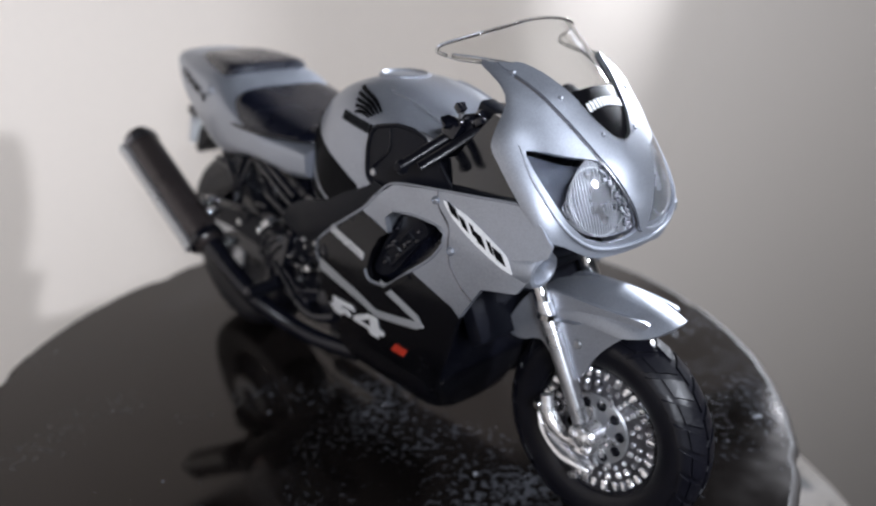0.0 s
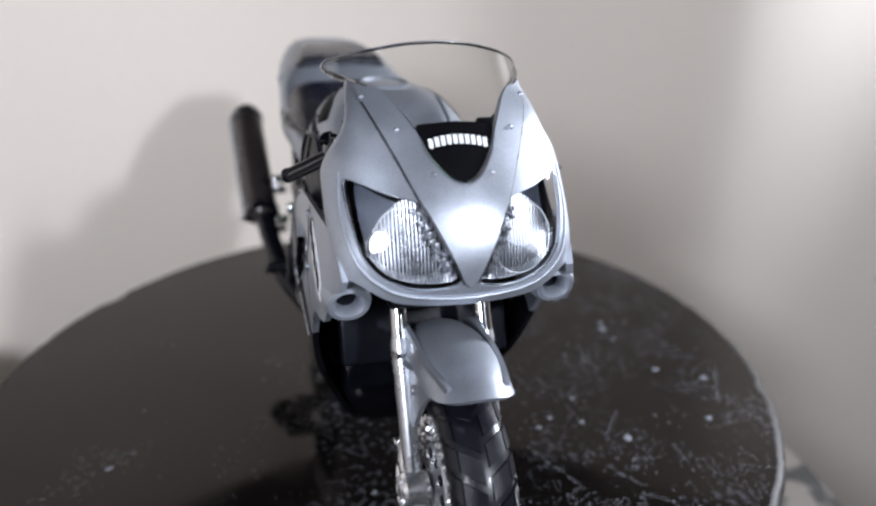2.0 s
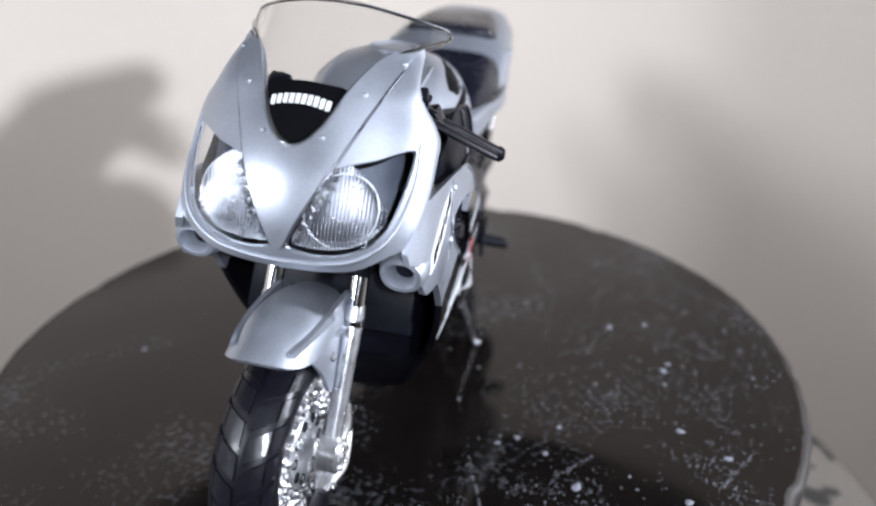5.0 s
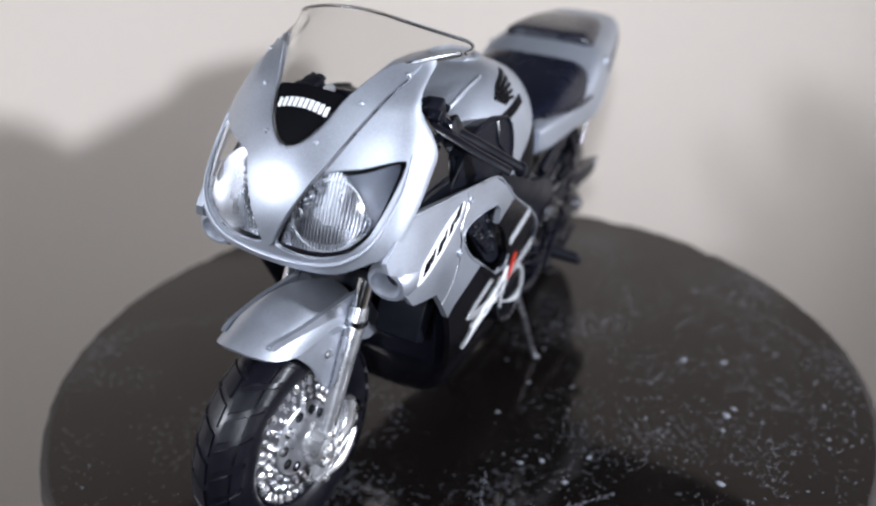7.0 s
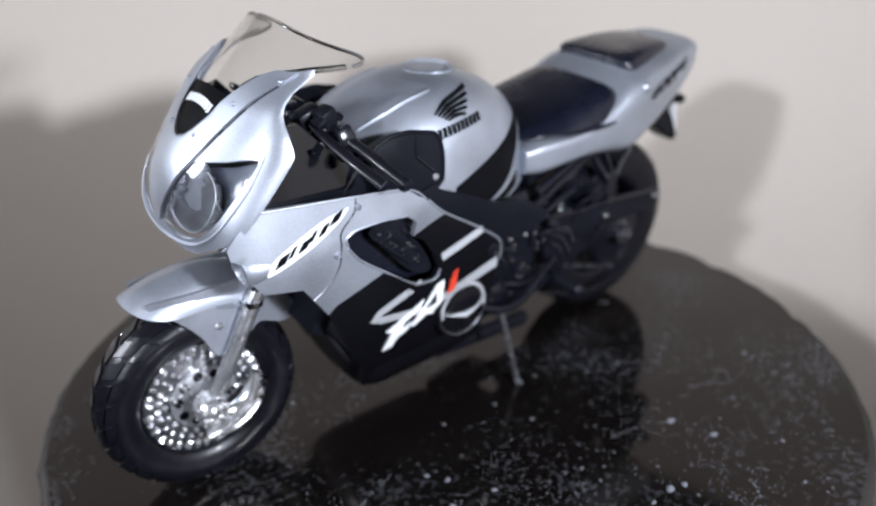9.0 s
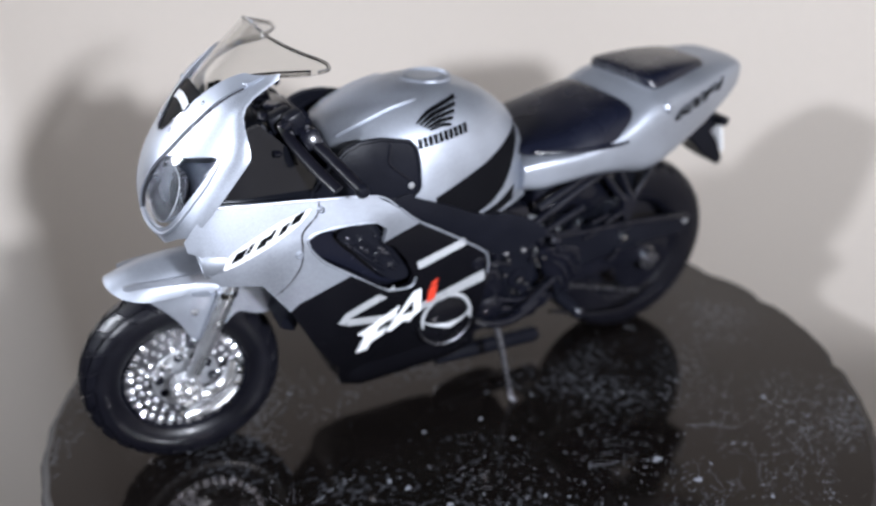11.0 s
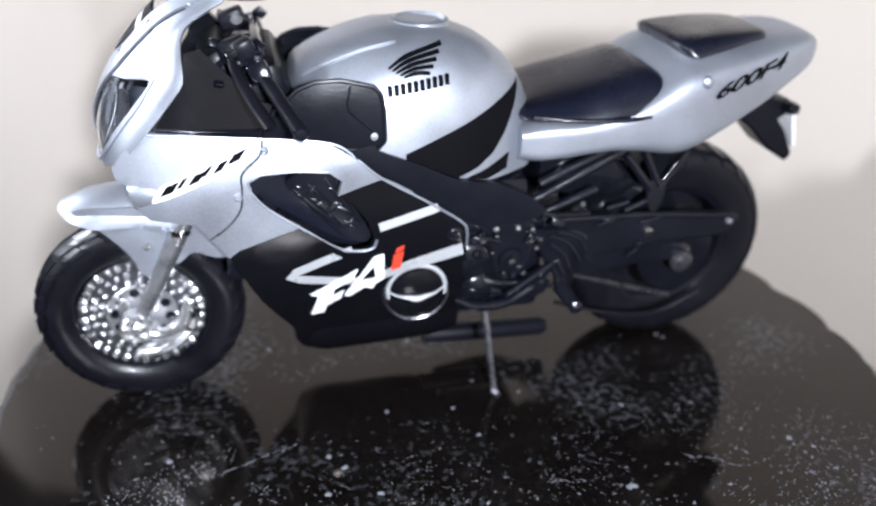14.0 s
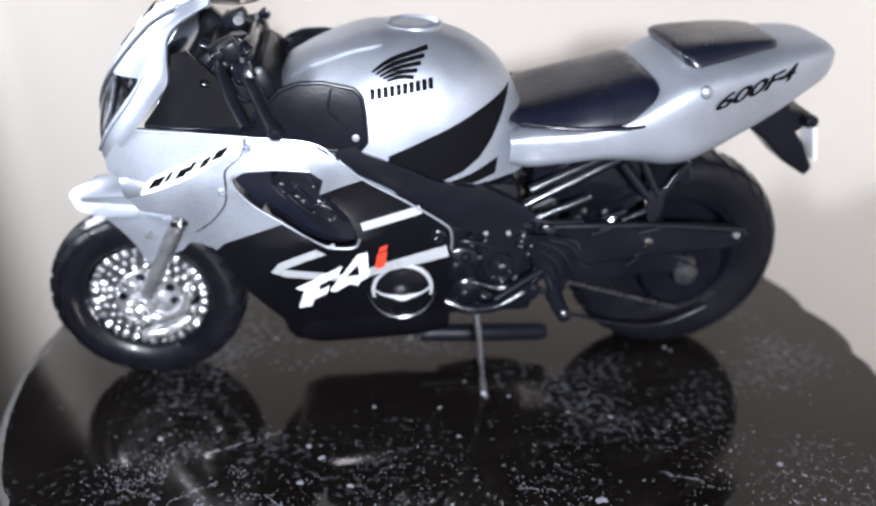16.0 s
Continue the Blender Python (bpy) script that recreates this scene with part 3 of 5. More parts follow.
def cu(y, z):
    """From (y, z) to the nose's own (u, z)."""
    f = min(1, abs(y) / cowl_w(z))
    return (math.copysign(20 * math.asin(f ** (NC / 2)) / (math.pi / 2), y), z)


def both(half):
    """A closed outline from its left half, which starts and ends on the middle line."""
    return list(half) + [(-p[0], p[1]) for p in reversed(half[1:-1])]


lamp_line = [(12.15, 50.7), (8.6, 50.05), (5.0, 49.3), (3.5, 47.2), (2.2, 44.5), (0.9, 41.3), (3.3, 40.6), (6.2, 40.7), (9.2, 41.8), (11.1, 43.9), (12.1, 47.4)]
lamps = {s: [Vector(cu(p[0] * s, p[1])) for p in rounded(lamp_line, 4, tight=0.35)] for s in (1, -1)}
vee = [(0, 50.9), (1.5, 51.4), (3.2, 53.2), (4.5, 55.6), (6.3, 58.0), (7.6, 58.9)]
cowl_half = [Vector(cu(y, z)) for y, z in rounded([(0, 38.6), (4, 38.7), (8, 39.2), (11.3, 40.9)], 4, False)]
cowl_half += [Vector(p) for p in ((16.0, 41.4), (18.6, 42.6), (19.6, 44.4), (19.6, 47.5), (19.6, 50), (19.6, 53), (19.6, 55), (19.6, 57), (19.6, 58.6), (18.5, 59.2))]
cowl_half += [Vector(cu(y, z)) for y, z in rounded(vee, 4, False)[::-1]]
cowl_line = both(cowl_half)
nose = part("nose_fairing", shell(cowl_line, cowl, 0.7, 0.75, holes=(lamps[1], lamps[-1]), out=(1, 0, 0.3)), SILVER, bike, "silver nose fairing")
for s in (-1, 1):
    lamp = part("headlight", shell(lamps[s], cowl, 0.5, 0.8, lift=-2.6, out=(1, 0, 0)), REFLECTOR_DARK, nose, "clear headlight with ribbed chrome reflector")
    bowl, cy, cz, cr = bmesh.new(), 6.2, 45.1, 3.6
    for i in range(24):
        y = 2.0 + i * 0.38
        low = 41.3 + 0.11 * max(0, y - 5.5) ** 2
        top = min(43.0 + 2.0 * (y - 1.6), 49.6, 49.6 - 0.16 * max(0, y - 5.2) ** 2)
        pts = [Vector(cowl(*cu(s * y, low + (top - low) * j / 10))) - Vector((0.7 + 0.5 * math.sin(math.pi * j / 10), 0, 0)) for j in range(11)]
        if top > low + 0.4:
            tube(pts, 0.13, 6, bowl)
    part("reflector_ribs", bowl, REFLECTOR, lamp, "ribbed chrome reflector")
    ring = [Vector(cowl(*cu(s * (cy + cr * math.cos(a)), cz + cr * math.sin(a)))) - Vector((0.6, 0, 0)) for a in (2 * math.pi * k / 40 for k in range(41))]
    part("reflector_ring", tube(ring, 0.06, 8), DULL_CHROME, lamp)
    back = [Vector(cu(s * (cy + cr * math.cos(a)), cz + cr * math.sin(a))) for a in (2 * math.pi * k / 30 for k in range(30))]
    part("reflector", shell(back, cowl, 0.4, 0.9, lift=-1.7, out=(1, 0, 0)), STEEL_DARK, lamp)
    sill = [Vector(cu(s * y, z)) for y, z in rounded([(1.3, 41.5), (3.3, 41.0), (6.2, 41.1), (9.0, 42.1), (10.7, 44.0), (9.2, 43.0), (6.4, 41.9), (3.6, 42.2), (2.2, 43.4)], 3)]
    part("lower_reflector", shell(sill, cowl, 0.3, 0.8, lift=-1.1, out=(1, 0, 0)), DULL_CHROME, lamp, "grey chrome strip along the foot of the lamp")
    strip = bmesh.new()
    for k in range(44):
        f = k / 43
        p = Vector(cowl(*cu(s * (1.6 + 3.2 * f + rng.uniform(-0.1, 0.9)), 41.7 + 6.8 * f))) - Vector((0.6, 0, 0))
        block(p, (0.5, 0.45, 0.3), 0.08, (rng.uniform(-25, 25), rng.uniform(-25, 25), 20 * s), strip)
    part("inner_facets", strip, REFLECTOR, lamp, "sparkling chrome facets")
    part("lens", shell(lamps[s], cowl, 0.35, 0.8, lift=-0.12, out=(1, 0, 0)), LENS_GLASS, lamp, "clear headlight lens").visible_shadow = False
rim = [cowl(*cu(y, z)) for y, z in rounded([(12.5, 51.2), (12.7, 47.4), (11.7, 43.5), (9.5, 41.2), (6.2, 40.0), (0, 39.6), (-6.2, 40.0), (-9.5, 41.2), (-11.7, 43.5), (-12.7, 47.4), (-12.5, 51.2)], 6, False)]
part("lamp_surround", tube([(x + 0.1, y, z) for x, y, z in rim], [0.10 + 0.17 * math.sin(math.pi * k / (len(rim) - 1)) for k in range(len(rim))], 10), SILVER, nose, "bright silver lamp surround")
half = rounded([(0, 40.9), (0.6, 41.4), (1.9, 44.1), (4.1, 48.2), (5.0, 49.7), (6.8, 53.3), (9.2, 57.8), (9.6, 58.9)], 4, False, 0.35) + rounded([(8.4, 58.9), *vee[::-1]], 4, False)
part("nose_panel", shell(both([Vector(cu(y, z)) for y, z in half]), cowl, 0.5, 0.7, lift=0.32, out=(1, 0, 0.3)), SILVER, nose, "raised silver centre panel")
for s in (-1, 1):
    part("seam", tube([Vector(cowl(*cu(s * (y + 0.12), z))) - Vector((0.02, 0, 0)) for y, z in rounded([(0.6, 41.2), (1.9, 44.0), (4.1, 48.1), (5.0, 49.6), (6.8, 53.2), (9.2, 57.7)], 5, False, 0.35)], 0.14, 6), STEEL_DARK, nose)
for s in (-1, 1):
    for y, z in ((3.2, 51.7), (6.4, 55.5), (9.2, 58.0)):
        p = Vector(cowl(*cu(s * y, z))) + Vector((0.2, 0, 0.15))
        bm = bmesh.new()
        bmesh.ops.create_uvsphere(bm, u_segments=12, v_segments=8, radius=0.34, matrix=Matrix.Translation(p))
        part("rivet", bm, SILVER, nose)

# windscreen
screen_x = curve((50, 40.8), (51, 40.0), (54, 37.6), (56.2, 35.5), (59.4, 32.0), (62, 29.2), (64.5, 26.2))


def screen(y, z):
    return (screen_x(z) - 0.030 * y * y - 0.00030 * y ** 4, y, z)


screen_line = both(rounded([(0, 50.8), (1.6, 51.4), (3.3, 53.2), (4.7, 55.6), (6.6, 57.9), (9.4, 58.7), (11.3, 58.9), (11.9, 59.6), (11.0, 60.7), (8.0, 62.1), (4.0, 63.1), (0, 63.4)], 4, False))
windscreen = part("windscreen", shell(screen_line, screen, 0.55, 0.9, lift=0.1, out=(1, 0, 1)), SCREEN_GLASS, bike, "clear plastic windscreen")
windscreen.visible_shadow = False
band = both(rounded([(0, 51.0), (1.5, 51.6), (3.1, 53.3), (4.3, 55.7), (2.2, 56.15), (0, 56.3)], 4, False, 0.4))
edge = [Vector(screen(y, z)) for y, z in rounded([(11.6, 59.2), (11.9, 59.7), (11.0, 60.7), (8.0, 62.1), (4.0, 63.1), (0, 63.4), (-4.0, 63.1), (-8.0, 62.1), (-11.0, 60.7), (-11.9, 59.7), (-11.6, 59.2)], 5, False)]
part("rolled_edge", tube(edge, 0.22, 10), SCREEN_GLASS, windscreen)
for s in (-1, 1):
    foot = [Vector(screen(s * y, z)) + Vector((0.25, 0, 0.1)) for y, z in rounded([(0.2, 50.9), (1.6, 51.5), (3.3, 53.3), (4.7, 55.7), (6.6, 58.0), (9.2, 58.9), (11.4, 59.2)], 5, False)]
    part("screen_foot", tube(foot, 0.3, 8), SCREEN_GLASS, windscreen, "thick clear edge along the fairing")
part("dark_band", shell(band, screen, 0.12, 0.8, lift=0.26, out=(1, 0, 1)), BLACK_PRINT, windscreen, "black band at the foot of the windscreen")


def lettering(n, u0, u1, v0, v1, slant=0.2, gap=0.22, seed=1):
    """Outlines of n plain bars that stand in for a printed mark, between u0 and u1, v0 and v1."""
    w = (u1 - u0) / n
    for i in range(n):
        a, b = u0 + w * (i + gap / 2), u0 + w * (i + 1 - gap / 2)
        t = (i + 0.5) / n
        yield [(a, v0(t)), (b, v0(t)), (b + slant * (v1(t) - v0(t)), v1(t)), (a + slant * (v1(t) - v0(t)), v1(t))]


for o in lettering(10, 3.3, -3.3, lambda t: 54.35 - 0.5 * (2 * t - 1) ** 2, lambda t: 55.15 - 0.5 * (2 * t - 1) ** 2, 0.0, 0.3):
    part("mark", shell(o, screen, 0.1, 0.5, lift=0.34, out=(1, 0, 1)), WHITE_PRINT, windscreen)

# ---- side fairings ----
def flank(x, z):
    return 14.8 - 0.0145 * max(0, 31 - z) ** 2 - 0.0013 * max(0, 30 - x) ** 2 - 0.17 * max(0, z - 38.4 - 0.1 * (30 - x)) - 0.03 * max(0, x - 35.5) ** 2


upper = [(39.6, 39.2), (41.0, 39.9), (41.2, 41.2), (39.8, 43.0), (36.8, 45.2), (26, 44.0), (16.6, 42.8), (13.2, 40.5), (10.6, 37.9), (13.4, 37.1), (16.0, 36.2), (15.4, 38.1), (16.9, 39.3), (21, 39.75), (24.9, 39.6),
         (26.3, 38.9), (26.0, 37.0), (24.4, 35.2), (22.6, 33.6), (20.7, 32.4), (24.4, 31.2), (28.2, 30.0), (29.5, 29.0), (31.2, 31.6), (32.8, 33.9), (34.6, 34.3), (37.9, 35.0), (39.5, 37.2), (39.4, 38.8)]
lower = [(10.6, 37.8), (5.2, 34.4), (-0.1, 30.8), (-1.0, 29), (-1.1, 25), (-0.9, 16), (-1.7, 9), (0.5, 7.7), (4.3, 7.3), (14.4, 7.8), (18.6, 8.3), (20.8, 9.6), (21.9, 12.0), (22.3, 15.4), (26, 21.3),
         (29.4, 28.8), (28.2, 29.9), (24.4, 31.1), (20.7, 32.3), (18.2, 30.2), (16.0, 28.9), (13.4, 28.2), (12.0, 28.4), (11.5, 29.8), (12.4, 32.4), (14.2, 35.0), (15.9, 36.1), (13.4, 37.0)]
stripe_a = ribbon([(14.4, 28.5), (18.5, 27.1), (21.6, 25.9), (22.4, 25.2), (21.2, 24.7), (17.0, 23.9), (12.6, 23.1)], 1.15)
stripe_b = ribbon([(12.6, 23.1), (8.0, 24.6), (-0.5, 26.6)], [1.15, 1.5, 1.9])
stripe_c = ribbon([(10.9, 31.3), (7, 32.3), (3.2, 33.3)], 1.2)
for s in (-1, 1):
    def lay(x, z, s=s):
        return (x, s * flank(x, z), z)
    body = part("side_fairing", shell(upper, lay, 0.8, 1.0, out=(0, s, 0)), SILVER, bike, "silver side fairing with black lower half")
    part("lower_fairing", shell(lower, lay, 0.8, 1.1, out=(0, s, 0)), BLACK_PAINT, body, "glossy black lower fairing")
    for o in (stripe_a, stripe_b, stripe_c):
        part("stripe", shell(o, lay, 0.12, 0.7, lift=0.09, out=(0, s, 0)), SILVER_LINE, body, "silver stripe")
    # bright edges along the opening, the top and the front seam
    for line, r in (([(26.2, 38.0), (26.4, 39.0), (25.0, 39.7), (21, 39.85), (17.0, 39.45)], 0.15), ([(26.2, 37.6), (24.4, 35.3), (20.7, 32.4), (16.2, 29.0), (13.4, 28.2), (11.7, 28.4), (11.2, 29.6)], 0.18),
                    ([(13.4, 40.7), (10.6, 38.1), (5.2, 34.6), (0.2, 31.0), (-0.9, 29.4), (-1.0, 26.8)], 0.18), ([(36.8, 45.0), (31, 44.5), (24.5, 43.9), (16.6, 42.9), (13.8, 41.0)], 0.17)):
        part("edge_line", tube([lay(*p) for p in rounded(line, 5, False)], r, 8), SILVER, body)
    seam = rounded([(24.4, 43.8), (24.9, 42.0), (27.0, 40.0), (27.2, 38.0), (27.6, 35.5), (29.5, 33.2), (31.5, 31.9)], 5, False)
    part("seam", tube([Vector(lay(*p)) - Vector((0, s * 0.02, 0)) for p in seam], 0.14, 6), STEEL_DARK, body)
    for x, z, mt in ((27.7, 37.2, SILVER), (24.3, 42.6, SILVER), (0.8, 28.9, DARK_METAL)):
        r = 0.52 if mt is SILVER else 1.05
        part("screw", lathe(lay(x, z), [(0, s * 0.25), (r * 0.45, s * 0.2), (r * 0.5, s * 0.05), (r * 0.7, s * 0.08), (r * 0.8, s * 0.3), (r, s * 0.2), (r, -s * 0.3), (0, -s * 0.3)], 18), mt, body)
    # air duct at the front corner
    rings = []
    for x, k in ((30.5, 0.75), (34.0, 0.95), (37.0, 1.0), (38.9, 0.97), (39.6, 0.84), (39.7, 0.66), (39.3, 0.54), (37.8, 0.46), (35.6, 0.40)):
        rings.append([(x + 0.12 * q * 2.4, s * (12.1 + 2.7 * k * math.copysign(abs(c) ** 0.92, c)), 37.7 + 2.4 * k * math.copysign(abs(q) ** 0.92, q))
                      for c, q in ((math.cos(2 * math.pi * n / 28), math.sin(2 * math.pi * n / 28)) for n in range(28))])
    duct = part("air_duct", sections(rings), SILVER, body, "silver air duct mouth")
    # black cap puts the shade inside the duct mouth into colour
    part("duct_dark_cap", lathe((37.0, s * 12.1, 37.7), [(0, 0.5), (1.15, 0.5), (1.15, 0.2), (0, 0.2)], 20, axis="x"), BLACK_PLASTIC, duct)
    # recess in the side opening, with a black engine block in it
    vent = rounded([(26.6, 39.4), (24.0, 40.4), (18.5, 40.2), (14.6, 38.4), (12.2, 34.2), (10.8, 30.2), (11.6, 27.8), (15.6, 28.6), (20.6, 32.0), (25.4, 36.0)], 4)
    ins = part("vent_recess", shell(vent, lambda x, z, s=s: (x, s * (11.2 + 0.06 * max(0, x - 20) ** 1.5), z), 0.6, 1.0, out=(0, s, 0)), SEAT_BLACK, body, "dark recess of the side vent")
    core = rounded([(22.0, 37.6), (20.2, 39.0), (17.2, 38.8), (15.2, 36.4), (12.9, 32.2), (11.8, 29.6), (13.2, 29.0), (15.6, 30.2), (19.4, 34.4)], 4)
    part("vent_block", shell(core, lambda x, z, s=s: (x, s * (13.2 - 0.05 * ((x - 17) * 0.75 - (z - 34.6) * 0.66) ** 2 - 0.004 * (x - 17) ** 2), z), 1.6, 0.9, out=(0, s, 0)), BLACK_PLASTIC, ins, "moulded black engine block")
    for a, b, r in (((21.4, 37.0), (14.6, 30.4), 0.34), ((17.6, 38.4), (12.6, 31.0), 0.34), ((20.2, 38.4), (16.0, 33.6), 0.26), ((19.8, 35.6), (18.4, 37.4), 0.3), ((17.4, 33.2), (15.6, 35.0), 0.3), ((15.2, 31.0), (13.8, 32.6), 0.28)):
        part("rib", tube([(a[0], s * 12.6, a[1]), ((a[0] + b[0]) / 2, s * 13.3, (a[1] + b[1]) / 2), (b[0], s * 12.7, b[1])], r, 8, soft=4), BLACK_PLASTIC, ins)
    for x, z in ((20.4, 36.0), (18.2, 34.6), (16.6, 36.6), (16.8, 33.0), (14.6, 33.4), (14.2, 31.2)):
        part("bolt", block((x, s * 13.1, z), (0.9, 0.8, 0.5), 0.15, (0, -35, 0)), DARK_METAL, ins)
    for x, z, w in ((20.6, 37.3, 0.6), (18.8, 35.5, 0.7), (18.0, 34.9, 0.5), (15.9, 34.7, 1.1), (15.4, 34.0, 1.2), (14.8, 32.0, 0.8)):
        part("stud", block((x, s * 13.3, z), (w, 0.4, 0.22), 0.09, (0, -24, 0)), STEEL_DARK, ins)
    part("slot", shell(ribbon([(20.4, 31.6), (15.6, 28.0), (13.0, 27.5)], 0.8), lay, 0.3, 0.7, lift=0.25, out=(0, s, 0)), BLACK_PAINT, body)

# printed marks on the flanks
def lay_left(x, z):
    return (x, flank(x, z), z)


def lay_right(x, z):
    return (x, -flank(x, z), z)


print_left = [[(20, 21.9), (13.7, 25.4), (14.3, 23.9), (16.8, 22.4), (17, 21.2), (15.5, 22), (15.9, 20.7), (17.7, 19.6), (18.2, 18.2), (19.9, 18), (18.9, 21.4)],
              [(15.5, 21.1), (11.6, 27.1), (10.3, 27.4), (10.2, 23.3), (11.3, 22.6), (11.7, 21.8), (12.8, 22.2), (14.8, 20.8)]]
part("mark", shell([(13.2, 23.6), (11.6, 25.7), (11.4, 23.8)], lay_left, 0.12, 0.5, lift=0.3, out=(0, 1, 0)), BLACK_PRINT, bike)
for o in print_left:
    part("mark", shell(o, lay_left, 0.12, 0.6, lift=0.2, out=(0, 1, 0)), WHITE_PRINT, bike, "white slanted mark")
part("mark", shell([(8.6, 28.0), (7.6, 28.4), (7.8, 27.7), (8.8, 27.3)], lay_left, 0.12, 0.5, lift=0.2, out=(0, 1, 0)), RED_PRINT, bike, "red slanted mark")
part("mark", shell([(9.0, 27.0), (7.7, 27.4), (8.0, 24.9), (9.3, 24.5)], lay_left, 0.12, 0.6, lift=0.2, out=(0, 1, 0)), RED_PRINT, bike, "red slanted mark")
print_right = [[(-0.2, 19.9), (0.9, 18.5), (2.6, 18.6), (2.9, 19.3), (5.4, 19.4), (5.2, 20.3), (3.2, 20.3), (3.4, 20.9), (7.0, 21.1), (6.6, 22.0), (1.6, 21.8), (1.2, 20.2)],
               [(6.0, 19.3), (9.4, 19.2), (9.6, 18.3), (11.6, 18.3), (11.8, 19.3), (13.2, 19.4), (13.4, 20.2), (12.4, 20.3), (12.6, 22.2), (10.4, 22.2), (6.4, 20.2)]]
part("mark", shell([(8.4, 20.2), (10.6, 21.4), (10.4, 20.2)], lay_right, 0.12, 0.5, lift=0.3, out=(0, -1, 0)), BLACK_PRINT, bike)
for o in print_right:
    part("mark", shell(o, lay_right, 0.12, 0.6, lift=0.2, out=(0, -1, 0)), WHITE_PRINT, bike, "white slanted mark")
part("mark", shell([(14.0, 17.5), (15.6, 19.2), (18.2, 19.2), (16.8, 17.5)], lay_right, 0.12, 0.6, lift=0.2, out=(0, -1, 0)), RED_PRINT, bike, "red slanted mark")
for f, s in ((lay_left, 1), (lay_right, -1)):
    field = rounded([(37.3, 37.2), (36.2, 39.0), (33.4, 40.4), (29.6, 42.0), (25.6, 42.9), (27.4, 41.2), (31.0, 39.3), (34.4, 38.0)], 4, tight=0.3)
    part("mark", shell(field, f, 0.12, 0.6, lift=0.12, out=(0, s, 0)), WHITE_PRINT, bike, "white slanted field")
    for x0, z0, x1, z1 in ((36.4, 37.9, 34.9, 38.4), (34.5, 38.7, 33.9, 38.9), (33.2, 39.0, 31.9, 39.5), (31.6, 39.9, 31.0, 40.1), (30.3, 40.2, 29.2, 40.7), (28.6, 41.2, 27.2, 41.7)):
        up = Vector((-0.9, 1.2))
        part("mark", shell([(x0, z0), (x1, z1), (x1 + up.x, z1 + up.y), (x0 + up.x, z0 + up.y)], f, 0.12, 0.6, lift=0.2, out=(0, s, 0)), BLACK_PRINT, bike, "black bar mark")

# ---- tank ----
tank_top = curve((20.5, 47.6), (19.6, 49.2), (18.0, 50.2), (10.4, 53.0), (3.8, 53.8), (-1.3, 52.9), (-5.8, 51.0), (-9.8, 47.2), (-11.6, 43.0), (-12.2, 40.0))
tank_w = curve((20.5, 7.6), (19, 9.2), (15, 11.5), (8.6, 12.6), (3, 12.2), (-3, 11.1), (-7, 9.3), (-9.5, 7.7), (-11.2, 6.4), (-12.2, 4.8))
TB, TN = 35.0, 2.9


def tank_side(x, z):
    h = tank_top(x) - TB
    f = max(0, min(1, (z - TB) / h))
    return tank_w(x) * max(0, 1 - f ** TN) ** (1 / TN)


rings = []
for i in range(90):
    x = 20.5 - (32.7) * (0.5 - 0.5 * math.cos(math.pi * i / 89))
    h, w = tank_top(x) - TB, tank_w(x)
    row = []
    for k in range(97):
        a = math.pi * k / 96
        c, q = math.cos(a), math.sin(a)
        row.append((x, w * math.copysign(abs(c) ** (2 / TN), c), TB + h * max(0, q) ** (2 / TN)))
    rings.append(row)
tank = part("tank", sections(rings), SILVER, bike, "silver fuel tank", sharp=50)
part("filler_cap", lathe((3.0, 0, 53.25), [(0, 0.55), (2.3, 0.5), (2.6, 0.25), (3.0, 0.3), (3.3, 0.7), (3.75, 0.55), (3.9, -0.6), (0, -0.6)], 40, axis="z"), SILVER, tank, "round silver filler cap")
